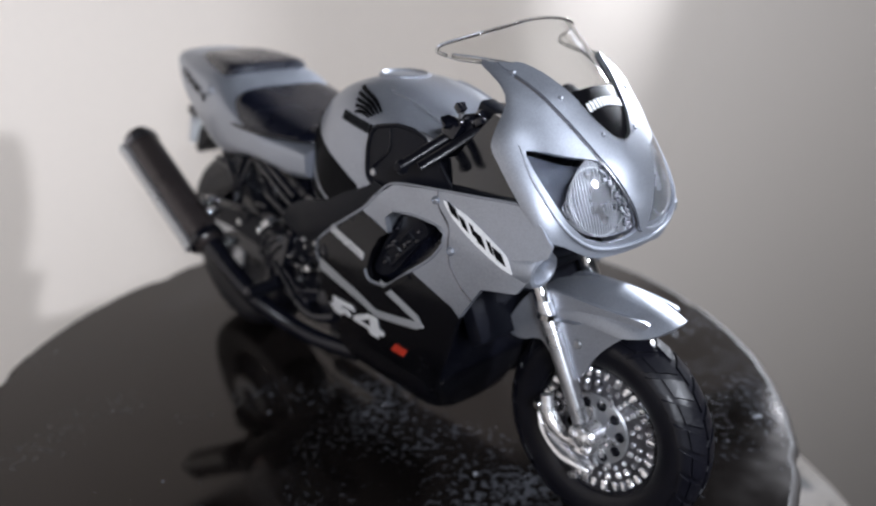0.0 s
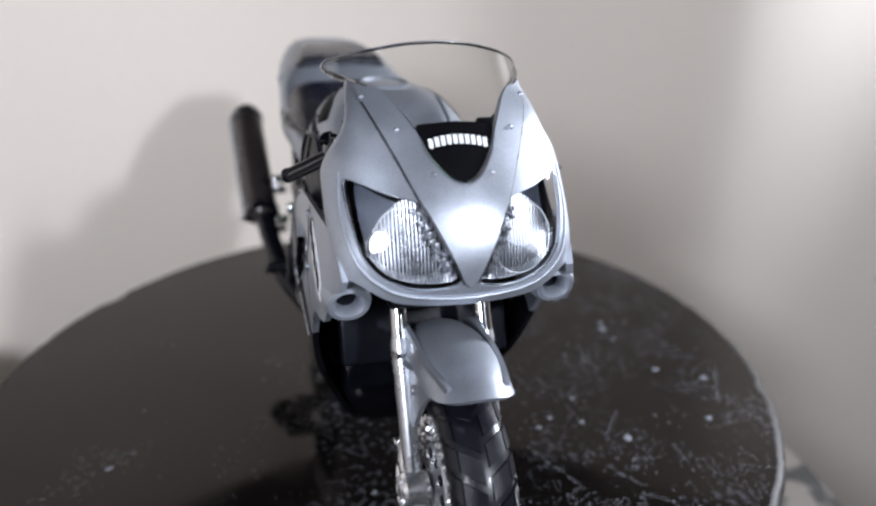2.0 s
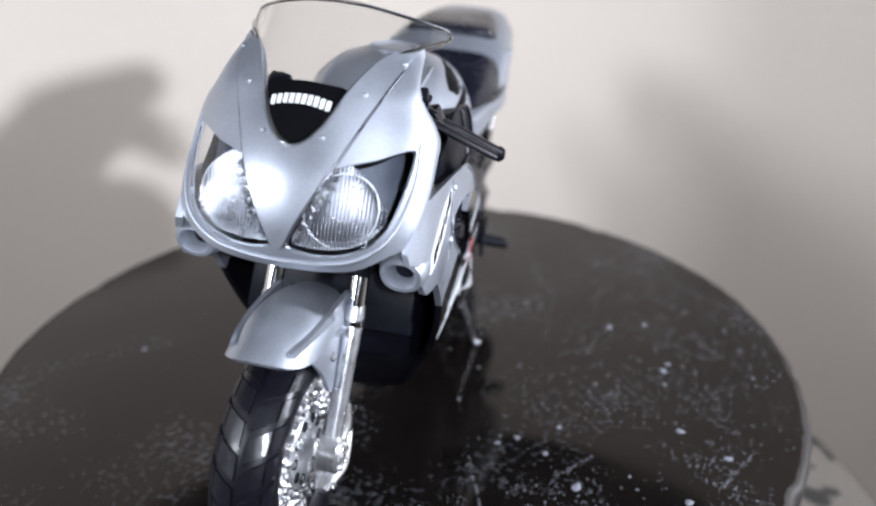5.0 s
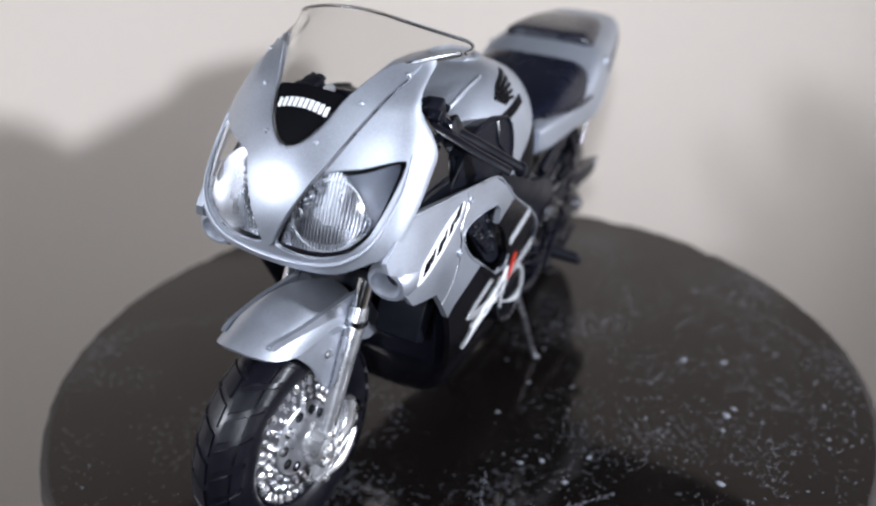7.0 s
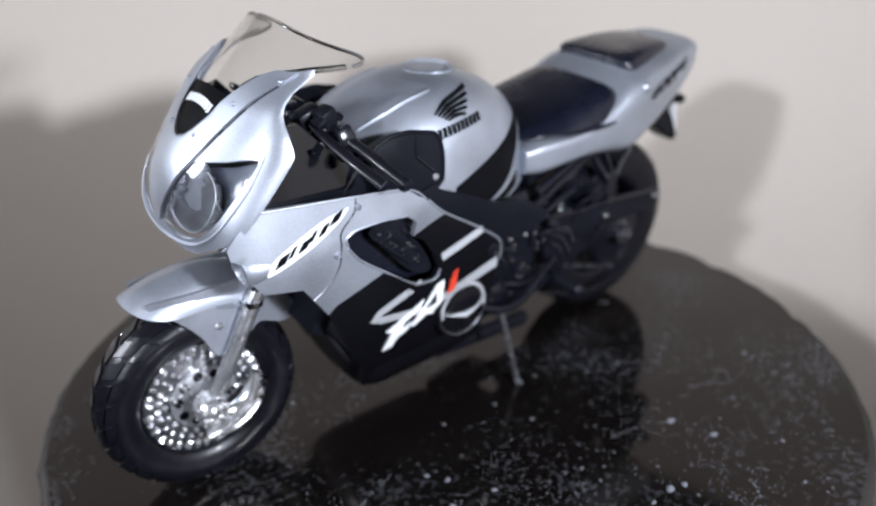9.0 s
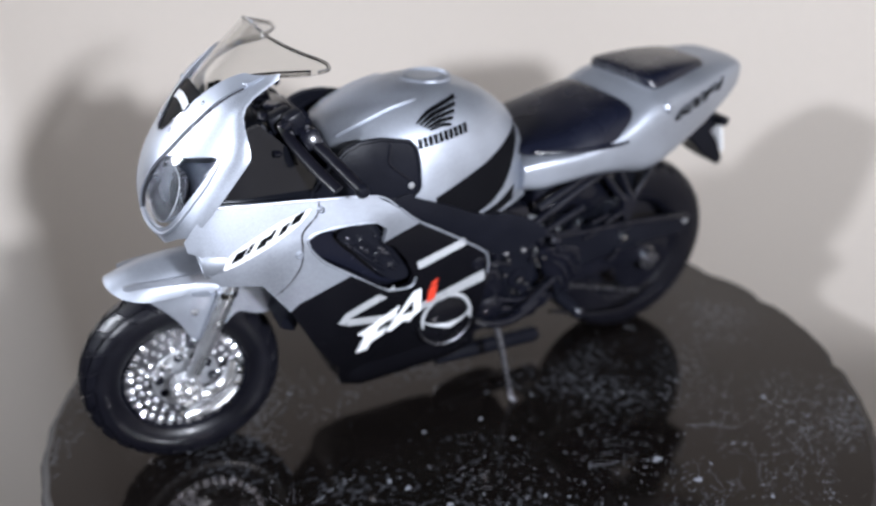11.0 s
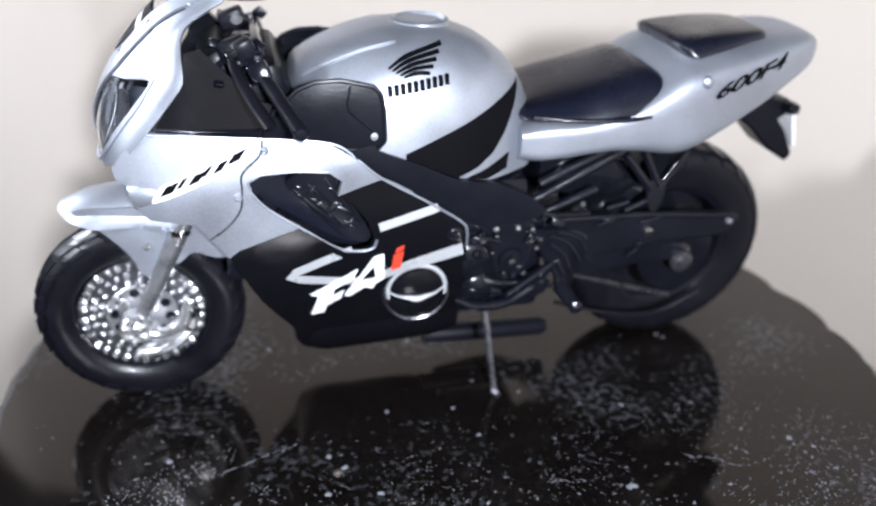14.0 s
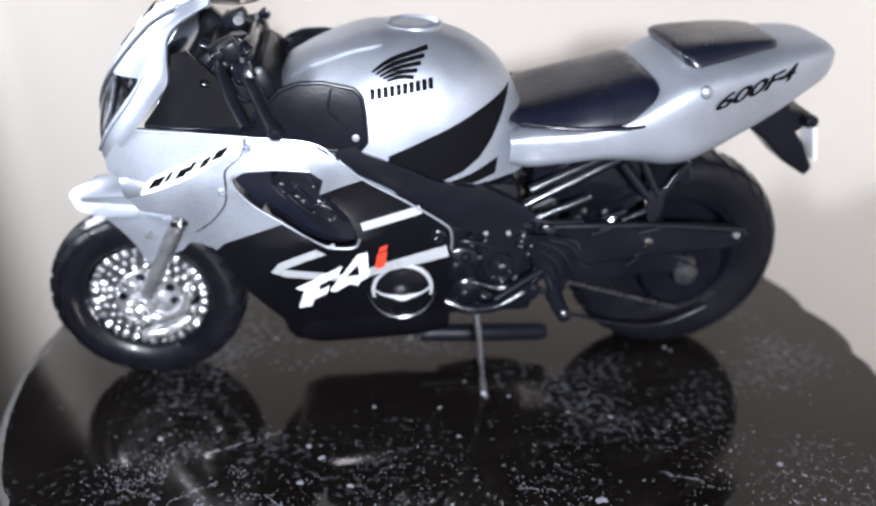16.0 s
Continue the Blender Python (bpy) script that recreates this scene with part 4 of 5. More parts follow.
for s in (-1, 1):
    def lay(x, z, s=s):
        return (x, s * tank_side(x, z), z)
    part("black_flash", shell([(-9.1, 47.0), (-1.0, 43.4), (7.2, 40.2), (7.0, 38.0), (3.5, 36.0), (0.4, 36.2), (-2.4, 37.2), (-4.8, 38.9), (-6.5, 41.2), (-8.0, 44.2)], lay, 0.12, 0.9, lift=0.1, out=(0, s, 0)), BLACK_PRINT, tank, "black flash on the tank")
    part("black_flash", shell([(-7.4, 38.2), (-4.0, 36.8), (-1.0, 36.0), (-4.0, 35.3), (-7.2, 36.0)], lay, 0.12, 0.9, lift=0.1, out=(0, s, 0)), BLACK_PRINT, tank)
    for o in lettering(10, 9.3, 1.3, lambda t: 47.1 + 1.1 * t, lambda t: 48.3 + 1.1 * t, 0.0, 0.28):
        part("mark", shell(o, lay, 0.1, 0.5, lift=0.14, out=(0, s, 0)), BLACK_PRINT, tank, "black bar mark")
    for i in range(5):
        f = i / 4
        a, m, b = (8.8 - 1.7 * f, 50.1 - 0.9 * f), (6.3 - 0.9 * f, 51.35 - 1.75 * f), (1.8 + 2.0 * f, 52.35 - 2.85 * f)
        part("feather", shell(ribbon(rounded([a, m, b], 6, False), [0.22 + 0.04 * min(k, 5) for k in range(13)]), lay, 0.1, 0.4, lift=0.14, out=(0, s, 0)), BLACK_PRINT, tank, "black wing-shaped stripe")
    part("tank_crease", tube([lay(x, z) for x, z in rounded([(19.0, 48.6), (16.1, 50.0), (11.6, 51.7), (7.3, 52.65)], 6, False)], [0.12] + [0.3] * 17 + [0.1], 8), SILVER, tank)

# black cover below the front of the tank
cover_line = rounded([(24.8, 43.0), (22.6, 46.4), (20.0, 48.9), (17.9, 49.7), (15.0, 49.8), (11.2, 49.0), (10.3, 48.0), (10.0, 46.0), (9.9, 42.4), (11.0, 41.2), (17.0, 41.6)], 4, tight=0.1)
for s in (-1, 1):
    def lay(x, z, s=s):
        return (x, s * (12.9 - 0.030 * max(0, z - 44.5) ** 2 - 0.018 * max(0, x - 16) ** 2 - 0.03 * max(0, 44 - z) ** 2), z)
    cover = part("tank_cover", shell(cover_line, lay, 2.5, 1.0, out=(0, s, 0)), BLACK_PLASTIC, bike, "textured black cover below the tank")
    part("crease", tube([Vector(lay(*p)) + Vector((0, s * 0.1, 0)) for p in rounded([(13.9, 49.2), (14.3, 47.2), (14.0, 46.2), (11.4, 43.8)], 5, False, 0.3)], 0.16, 6), DARK_METAL, cover)
    part("edge", tube([Vector(lay(*p)) + Vector((0, s * 0.02, 0)) for p in cover_line + cover_line[:1]], 0.3, 8), BLACK_PLASTIC, cover)
    part("screw", lathe(lay(11.2, 43.0), [(0, s * 0.3), (0.45, s * 0.2), (0.5, -s * 0.1), (0, -s * 0.1)], 12), DULL_CHROME, cover)
    beam = rounded([(13.8, 41.2), (11.4, 41.9), (10.3, 41.0), (5.3, 38.9), (0.4, 36.5), (-5.5, 35.0), (-10.5, 32.4), (-12.4, 29.8), (-7.0, 28.6), (-1.6, 29.6), (6.6, 35.6), (12.2, 38.9)], 4)
    part("frame_beam", shell(beam, lambda x, z, s=s: (x, s * (13.3 - 0.004 * (x - 8) ** 2 - 0.05 * abs(z - (35.5 + 0.35 * x)) ** 1.6), z), 3.5, 1.1, out=(0, s, 0)), BLACK_PLASTIC, bike, "black frame beam")
    inner = [(36.0, 45.4), (34.2, 47.6), (32.4, 50.2), (32.0, 53.2), (30.2, 53.6), (27.4, 50.6), (24.6, 47.6), (20.5, 46.2), (17.0, 44.6), (17.0, 41.8), (24, 41.8), (30, 42.4), (36.4, 43.2)]
    part("inner_panel", shell(inner, lambda x, z, s=s: (x, s * (12.7 - 0.10 * max(0, 33 - x) ** 1.0 - 0.12 * max(0, z - 43)), z), 0.8, 1.1, out=(0, s, 0)), GLOSS_BLACK, bike, "glossy black inner panel")

# ---- handlebars and dashboard ----
for s in (-1, 1):
    w = 1 if s > 0 else -0.87
    bar = part("handlebar", tube(flip([(26.0, 5.5, 53.0), (24.6, 9.0, 51.6), (22.6, 13.6, 49.2), (20.4, 18.6, 46.4)], w), [0.85, 0.85, 0.9, 0.85], 14, flat=0.75), RUBBER, bike, "black handlebar grip")
    part("grip_end", lathe((20.3, w * 18.8, 46.2), [(0, s * 0.6), (0.6, s * 0.5), (0.95, 0), (0.95, -s * 0.4), (0, -s * 0.4)], 16), BLACK_PLASTIC, bar)
    part("lever", tube(flip([(26.8, 7.6, 52.6), (26.6, 11.0, 51.2), (25.2, 15.0, 49.0), (23.4, 18.6, 46.9)], w), [0.7, 0.75, 0.8, 0.8], 12, soft=4, flat=0.6), RUBBER, bar, "black lever")
    part("clamp", block((26.6, s * 7.2, 52.6), (3.4, 2.6, 2.4), 0.5, (0, 20, 0)), BLACK_PLASTIC, bar)
    part("reservoir", block((25.4, s * 9.4, 52.9 if s > 0 else 51.4), (2.4, 2.4, 2.6 if s > 0 else 1.8), 0.4, (0, 25, 8 * s)), BLACK_PLASTIC, bar, "square black fluid reservoir")
    part("switch", block((24.0, s * 11.0, 50.8), (2.4, 2.0, 2.4), 0.4, (20 * s, 20, 0)), DARK_METAL, bar)
    for k in range(3):
        part("screw", lathe((24.2 + k, s * 10.2, 52.2 - 0.3 * k), [(0, 0.5), (0.35, 0.4), (0.4, -0.3), (0, -0.3)], 10, axis="z"), STEEL_DARK, bar)
    for k in range(9):
        spot = (rng.uniform(22.6, 28.6), s * rng.uniform(6.4, 12.0), rng.uniform(49.2, 53.6))
        part("fitting", block(spot, (rng.uniform(0.8, 1.8), rng.uniform(0.8, 1.6), rng.uniform(0.6, 1.4)), 0.2, (rng.uniform(-40, 40), rng.uniform(-40, 40), rng.uniform(-40, 40))), DARK_METAL, bar)
    part("cable", tube(flip([(27.6, 7.0, 51.6), (29.6, 9.4, 49.6), (30.0, 9.0, 46.6), (28.0, 8.0, 44.0)], s), 0.35, 8, soft=5), BLACK_PLASTIC, bar)
dash = part("dashboard", block((28.6, 0, 49.4), (4.0, 13.5, 5.0), 1.0, (0, 38, 0)), BLACK_PLASTIC, bike, "black dashboard")
for y in (-3.6, 0, 3.6):
    part("dial", lathe((27.2, y, 51.4), [(0, 0.3), (1.4, 0.3), (1.6, 0.6), (1.8, 0.3), (1.8, -1), (0, -1)], 24, axis="z"), BLACK_PAINT, dash)
part("top_yoke", block((25.6, 0, 51.0), (5.0, 14.0, 1.8), 0.5, (0, 22, 0)), DARK_METAL, bike)
part("steering_stem", lathe((25.6, 0, 51.4), [(0, 1.2), (1.0, 1.2), (1.3, 0.9), (1.3, -3), (0, -3)], 20, axis="z"), DARK_METAL, bike)
part("steering_head", block((24.5, 0, 46.6), (8.5, 17.5, 7.0), 1.2, (0, 22, 0)), BLACK_PLASTIC, bike)

# ---- tail, seat ----
tail_top = curve((-9.0, 41.5), (-12, 42.4), (-18, 43.0), (-22, 44.0), (-25.0, 45.2), (-28.0, 47.2), (-30.4, 49.0), (-32.0, 49.8), (-40, 50.9), (-47, 51.6), (-51, 51.8), (-53.0, 51.5), (-54.0, 50.8))
tail_w = curve((-9.0, 9.6), (-12, 10.3), (-20, 11.3), (-28, 11.6), (-34, 11.3), (-40, 10.4), (-46, 9.1), (-51, 7.4), (-53.2, 6.1), (-54.0, 5.0))
tail_low = curve((-9.0, 36.6), (-11.5, 36.3), (-16, 36.9), (-21.2, 37.5), (-26, 37.1), (-31.0, 36.3), (-33.5, 36.6), (-38, 38.6), (-44.4, 42.0), (-49, 44.8), (-52.4, 46.8), (-54.0, 48.4))
tail_mid = curve((-9.0, 40), (-20, 41.0), (-30, 43.4), (-38, 46.2), (-44, 47.8), (-50, 49.0), (-54.0, 49.7))
TU, TL = 3.2, 7.0


def tail_side(x, z):
    m = tail_mid(x)
    h, n = (tail_top(x) - m, TU) if z > m else (m - tail_low(x), TL)
    f = min(1, abs(z - m) / h)
    return tail_w(x) * max(0, 1 - f ** n) ** (1 / n)


rings = []
for i in range(64):
    x = -9.0 - 45.0 * i / 63
    w, m, t, l = tail_w(x), tail_mid(x), tail_top(x), tail_low(x)
    row = []
    for k in range(56):
        a = 2 * math.pi * k / 56
        c, q = math.cos(a), math.sin(a)
        n = TU if q >= 0 else TL
        row.append((x, w * math.copysign(abs(c) ** (2 / n), c), m + (t - m if q >= 0 else m - l) * math.copysign(abs(q) ** (2 / n), q)))
    rings.append(row)
tail = part("tail_unit", sections(rings), SILVER, bike, "silver tail unit", sharp=60)


def pad(x0, x1, top, low, wide, name, label, n=40, front=0.0, rear=0.0, power=3.2, taper=0.2):
    """A stuffed pad: a skin over rounded sections, its ends drawn in; front, rear: how far the top of each end leans forward."""
    rings = []
    for i in range(n + 1):
        f = 0.5 - 0.5 * math.cos(math.pi * i / n)
        e = (1 - abs(2 * f - 1) ** 14) ** 0.5
        x = x0 + (x1 - x0) * f
        t, l, w = top(x), low(x), wide(x)
        row = []
        for k in range(48):
            a = 2 * math.pi * k / 48
            c, q = math.cos(a), math.sin(a)
            y = w * (0.72 + 0.28 * e) * math.copysign(abs(c) ** (2 / power), c)
            z = (t + l) / 2 + (t - l) / 2 * (0.55 + 0.45 * e) * math.copysign(abs(q) ** (2 / power), q)
            row.append((x + (rear * f ** 3 + front * (1 - f) ** 3) * (z - l), y * (1 - taper * max(0, (z - l) / (t - l))), z))
        rings.append(row)
    return part(name, sections(rings), SEAT_BLACK, bike, label, sharp=60)


seat_wide = curve((-8.6, 9.4), (-14, 11.2), (-22, 12.1), (-28, 12.1), (-31.6, 11.4))
seat = pad(-8.6, -31.4, curve((-8.6, 43.5), (-12, 44.1), (-18, 45.5), (-24, 46.8), (-31.4, 48.2)), curve((-8.6, 42.0), (-20, 41.9), (-26, 42.1), (-31.4, 43.2)), seat_wide, "seat", "dark vinyl rider seat", rear=0.6, power=4.6, taper=0.26)
pillion = pad(-32.9, -45.6, curve((-32.2, 51.1), (-36, 51.8), (-42, 52.2), (-46.6, 52.1)), curve((-32.2, 48.2), (-36, 49.2), (-42, 50.6), (-46.6, 51.0)), curve((-32.2, 9.2), (-34, 9.0), (-40, 7.6), (-46.6, 5.6)), "pillion_pad", "dark vinyl pillion pad", front=0.7, power=4.6)
for s in (-1, 1):
    part("piping", tube([(x, s * (seat_wide(x) - 0.15), z) for x, z in ((-10.2, 43.1), (-14, 42.9), (-17, 42.8), (-20.0, 42.8), (-23.5, 42.8), (-26.0, 43.0))], [0.2, 0.3, 0.35, 0.35, 0.3, 0.15], 10, soft=4), SEAT_BLACK, seat)
    part("bolt", lathe((-33.8, s * (tail_side(-33.8, 47.0) - 0.2), 47.0), [(0, s * 0.7), (0.5, s * 0.62), (0.85, s * 0.3), (0.95, -s * 0.5), (0, -s * 0.5)], 20), SILVER, tail)
part("tail_lamp", block((-53.4, 0, 48.2), (2.0, 5.0, 1.4), 0.6, (0, -20, 0)), RED_PRINT, tail, "small red tail lamp")

# number on the tail, in raised print
for s in (-1, 1):
    fc = bpy.data.curves.new("number", "FONT")
    fc.body, fc.size, fc.shear, fc.extrude, fc.offset = "600F4", 3.3, 0.3, 0.0, 0.07
    fc.space_character = 0.93
    fo = bpy.data.objects.new("number", fc)
    scene.collection.objects.link(fo)
    bpy.context.view_layer.update()
    me = bpy.data.meshes.new_from_object(fo.evaluated_get(bpy.context.evaluated_depsgraph_get()))
    bpy.data.objects.remove(fo)
    bm = bmesh.new()
    bm.from_mesh(me)
    bmesh.ops.subdivide_edges(bm, edges=[e for e in bm.edges if e.calc_length() > 0.5], cuts=2, use_grid_fill=False)
    w = max(v.co.x for v in bm.verts)
    for v in bm.verts:
        t, h = v.co.x / w, v.co.y
        if s > 0:
            x, z = -35.0 - 11.8 * t, 44.5 + 3.8 * t + h * 0.76
        else:
            x, z = -46.8 + 11.8 * t, 48.3 - 3.8 * t + h * 0.76
        v.co = Vector((x, s * (tail_side(x, z) + 0.14), z))
    ob = part("number_print", bm, BLACK_PRINT, tail, "black printed number", smooth=False)

# number plate bracket
bracket = part("plate_bracket", prism([(-45.0, 43.4), (-49.0, 45.2), (-51.4, 41.2), (-54.4, 40.6), (-55.2, 39.3), (-53.0, 37.6), (-54.8, 35.7), (-57.0, 31.8), (-56.0, 30.6), (-51.9, 33.1), (-48.5, 36.4), (-45.3, 38.7)], -2.6, 2.6, 0.4), BLACK_PLASTIC, bike, "black number plate bracket")
part("plate", block((-57.3, -1.0, 35.4), (0.6, 4.2, 6.2), 0.15, (0, 15, 0)), WHITE_PRINT, bracket, "blank white plate")
for s in (-1, 1):
    part("indicator", block((-53.8, s * 3.4, 39.8), (2.0, 2.6, 1.7), 0.6), BLACK_PLASTIC, bracket)

# ---- engine, belly, frame underside ----
engine = part("engine", block((5.5, 0, 24.0), (33.0, 19.0, 21.0), 1.6), DARK_METAL, bike, "black engine and gearbox")
part("gearbox", block((-7.0, 0, 20.4), (14.5, 18.0, 15.5), 1.4), DARK_METAL, engine)
part("cylinder_head", block((14.0, 0, 36.4), (20.0, 20.0, 9.0), 1.4, (0, 12, 0)), DARK_METAL, engine)
rings = []
for i in range(24):
    x = -1.6 + 24.0 * i / 23
    low, top = 6.7 + 6.0 * max(0, (x - 13) / 9.4) ** 6 + 1.0 * max(0, 2 - x) / 3.6, 15.0
    w = flank(x, 15.0) - 0.4 - 4.0 * max(0, (x - 14) / 8.4) ** 6
    rings.append([(x, w * math.copysign(abs(math.cos(a)) ** 0.7, math.cos(a)), top - (top - low) * abs(math.sin(a)) ** 0.8) for a in (math.pi * k / 24 for k in range(25))])
part("belly_pan", sections(rings), BLACK_PAINT, bike, "glossy black belly pan")
part("radiator", block((26.4, 0, 29.5), (2.4, 22.0, 13.0), 0.5, (0, -26, 0)), BLACK_PLASTIC, bike, "black radiator")
for s in (-1, 1):
    part("cover", lathe((-2.6, s * 9.0, 22.6), [(0, s * 2.0), (2.4, s * 1.9), (3.0, s * 1.4), (3.3, s * 0.4), (3.4, -s * 1)], 32), DARK_METAL, engine, "round black cover")
    for k in range(4):
        a = k * math.pi / 2 + 0.5
        part("hole_rim", lathe((-2.6 + 1.6 * math.cos(a), s * 10.9, 22.6 + 1.6 * math.sin(a)), [(0.4, s * 0.05), (0.5, s * 0.3), (0.72, s * 0.3), (0.8, 0), (0.4, 0), (0.4, s * 0.05)], 16), DARK_METAL, engine)
    part("cover", lathe((-3.8, s * 9.2, 17.8), [(0, s * 1.7), (1.8, s * 1.6), (2.5, s * 1.0), (2.7, -s * 1)], 28), DARK_METAL, engine)
    plate = part("pivot_plate", prism(rounded([(-5.6, 28.4), (-11.2, 28.2), (-12.4, 24.0), (-11.6, 20.2), (-8.8, 18.2), (-6.2, 20.0)], 4), s * 7.6, s * 9.8, 0.5), BLACK_PLASTIC, bike, "black pivot plate")
    part("pivot_nut", lathe((-8.7, s * 9.8, 22.0), [(0, s * 0.9), (0.6, s * 0.85), (0.75, s * 0.5), (1.7, s * 0.45), (1.9, 0), (0, 0)], 20), DARK_METAL, plate)
    part("pivot_centre", lathe((-8.7, s * 10.6, 22.0), [(0, s * 0.4), (0.4, s * 0.3), (0.6, 0), (0, 0)], 14), CHROME, plate, "bright pivot centre")
    for x, z in ((-6.2, 27.2), (-9.4, 27.0), (-11.6, 26.6), (-12.6, 23.6), (-10.8, 19.6), (-4.4, 25.6)):
        part("bolt", lathe((x, s * 9.8, z), [(0, s * 0.6), (0.3, s * 0.5), (0.42, 0.0), (0, 0)], 12), STUD, plate)
    hanger = part("foot_peg_hanger", prism(rounded([(-11.6, 26.4), (-13.4, 27.0), (-16.8, 25.6), (-18.2, 19.6), (-17.4, 16.6), (-15.8, 16.4), (-15.0, 19.4), (-13.2, 22.0)], 4), s * 10.2, s * 11.4, 0.3), DARK_METAL, bike, "black foot peg hanger")
    part("foot_peg", tube([(-16.4, s * 11, 17.2), (-16.8, s * 16.0, 16.8)], [1.2, 1.0], 14), BLACK_PLASTIC, hanger)
    part("peg_end", lathe((-16.8, s * 16.0, 16.8), [(0, s * 0.7), (0.5, s * 0.6), (1.0, s * 0.2), (1.0, -s * 0.3), (0, -s * 0.3)], 14), DARK_METAL, hanger)
    part("heel_guard", prism(rounded([(-13.8, 26.8), (-19.2, 25.6), (-19.6, 21.0), (-18.0, 19.4), (-15.0, 23.6)], 4), s * 10.6, s * 11.2, 0.2), DARK_METAL, hanger)
    for a, b, c in (((-13.6, 26.2), (-16.6, 24.6), (-18.8, 21.4)), ((-13.8, 24.8), (-16.2, 22.8), (-17.6, 19.6)), ((-14.8, 26.6), (-18.0, 25.4), (-19.4, 23.2)), ((-15.2, 21.8), (-16.4, 19.4), (-16.8, 17.4))):
        part("ridge", tube([(p[0], s * (11.5 - 0.02 * k), p[1]) for k, p in enumerate(rounded([a, b, c], 5, False))], 0.28, 8), DARK_METAL, hanger)
    for line, r in (([(-0.6, 10.6, 16.6), (-4.0, 11.4, 15.6), (-8.0, 11.4, 15.8), (-12.0, 10.8, 17.6)], 0.8), ([(-4.6, 10.4, 19.6), (-9.0, 11.2, 18.8), (-13.2, 11.0, 20.8)], 0.5), ([(-11.0, 9.8, 29.4), (-15.0, 10.2, 28.6), (-20.0, 9.6, 28.2)], 0.45), ([(-1.0, 10.2, 25.8), (-3.4, 11.0, 26.6), (-6.6, 10.6, 25.4)], 0.4)):
        part("hose", tube(flip(line, s), r, 10, soft=5), DARK_METAL, engine, "glossy black hose")
    part("case_cover", prism(rounded([(-8.4, 18.2), (-13.6, 18.6), (-13.8, 16.2), (-8.2, 15.6)], 4), s * 9.6, s * 11.2, 0.4), DARK_METAL, engine)
    part("pedal", tube(flip([(-14.0, 12.6, 22.4), (-9.8, 13.0, 19.8), (-7.4, 13.4, 18.4)], s), 0.4, 8, soft=3), DARK_METAL, hanger)
    for a, b in (((-12.2, 9.2, 33.2), (-23.4, 8.6, 38.0)), ((-11.2, 9.4, 30.8), (-24.4, 8.8, 37.2)), ((-12.6, 9.0, 28.4), (-21.0, 8.8, 31.6))):
        part("subframe_tube", tube(flip([a, b], s), 0.7, 12), DARK_METAL, bike, "black subframe tube")
    part("brace", tube(flip([(-27.4, 9.0, 37.0), (-30.6, 9.0, 31.4)], s), 0.55, 10), DARK_METAL, bike)
    part("brace", tube(flip([(-24.6, 9.0, 36.6), (-29.4, 9.0, 31.0)], s), 0.6, 10), DARK_METAL, bike)
    part("brace", tube(flip([(-34.2, 9.0, 36.6), (-30.8, 9.0, 31.0)], s), 0.5, 10), DARK_METAL, bike)
    part("silencer_bracket", prism(rounded([(-28.8, 32.0), (-31.6, 32.2), (-31.2, 28.0), (-29.6, 27.6)], 4), s * 8.4, s * 9.4, 0.2), DARK_METAL, bike)
# random castings; the chrome bolts among them are added for small glints
for s in (-1, 1):
    for k in range(22):
        x, z = rng.uniform(-15.5, -1.6), rng.uniform(15.5, 28.0)
        y = s * (9.8 + 0.9 * rng.random())
        if k % 3:
            part("casting", block((x, y, z), (rng.uniform(0.8, 2.6), rng.uniform(0.8, 1.6), rng.uniform(0.6, 1.6)), 0.25, (rng.uniform(-15, 15), rng.uniform(-60, 60), rng.uniform(-15, 15))), DARK_METAL, engine)
        else:
            part("bolt", lathe((x, y + s * 0.6, z), [(0, s * 0.45), (0.26, s * 0.38), (0.36, 0), (0, 0)], 10), CHROME, engine)
    for k in range(10):
        x, z = rng.uniform(-34, -17), rng.uniform(19.0, 34.0)
        part("rib", tube(flip([(x, 8.9, z), (x + rng.uniform(-3.5, 3.5), 9.0, z + rng.uniform(-1.5, 1.5))], s), rng.uniform(0.2, 0.45), 8), DARK_METAL, engine)
part("battery_box", block((-21.0, 0, 33.4), (16.0, 13.0, 8.0), 1.0, (0, -6, 0)), DARK_METAL, bike)
part("rear_shock", tube([(-16.0, 0, 34.0), (-17.0, 0, 20.0)], 2.6, 18), DULL_CHROME, bike)

# clutch cover in the left lower fairing
CL = Vector((5.6, 12.0, 20.4))
cover = part("clutch_cover", lathe(CL, [(0, 1.7), (2.0, 1.6), (3.4, 1.2), (4.1, 0.75), (4.25, 1.05), (4.7, 1.0), (4.9, 0.4), (4.9, -3)], 56), BLACK_PAINT, bike, "round glossy black clutch cover")
def cover_face(x, z):
    return CL.y + max(1.75 - 0.05 * ((x - CL.x) ** 2 + (z - CL.z) ** 2), 1.0)


# arch and wing put the bright reflection on the glossy cover into raised lines
arch = [(CL.x + 4.0 * math.cos(radians(a)), CL.z + 0.2 + 3.9 * math.sin(radians(a))) for a in range(-14, 195, 8)]
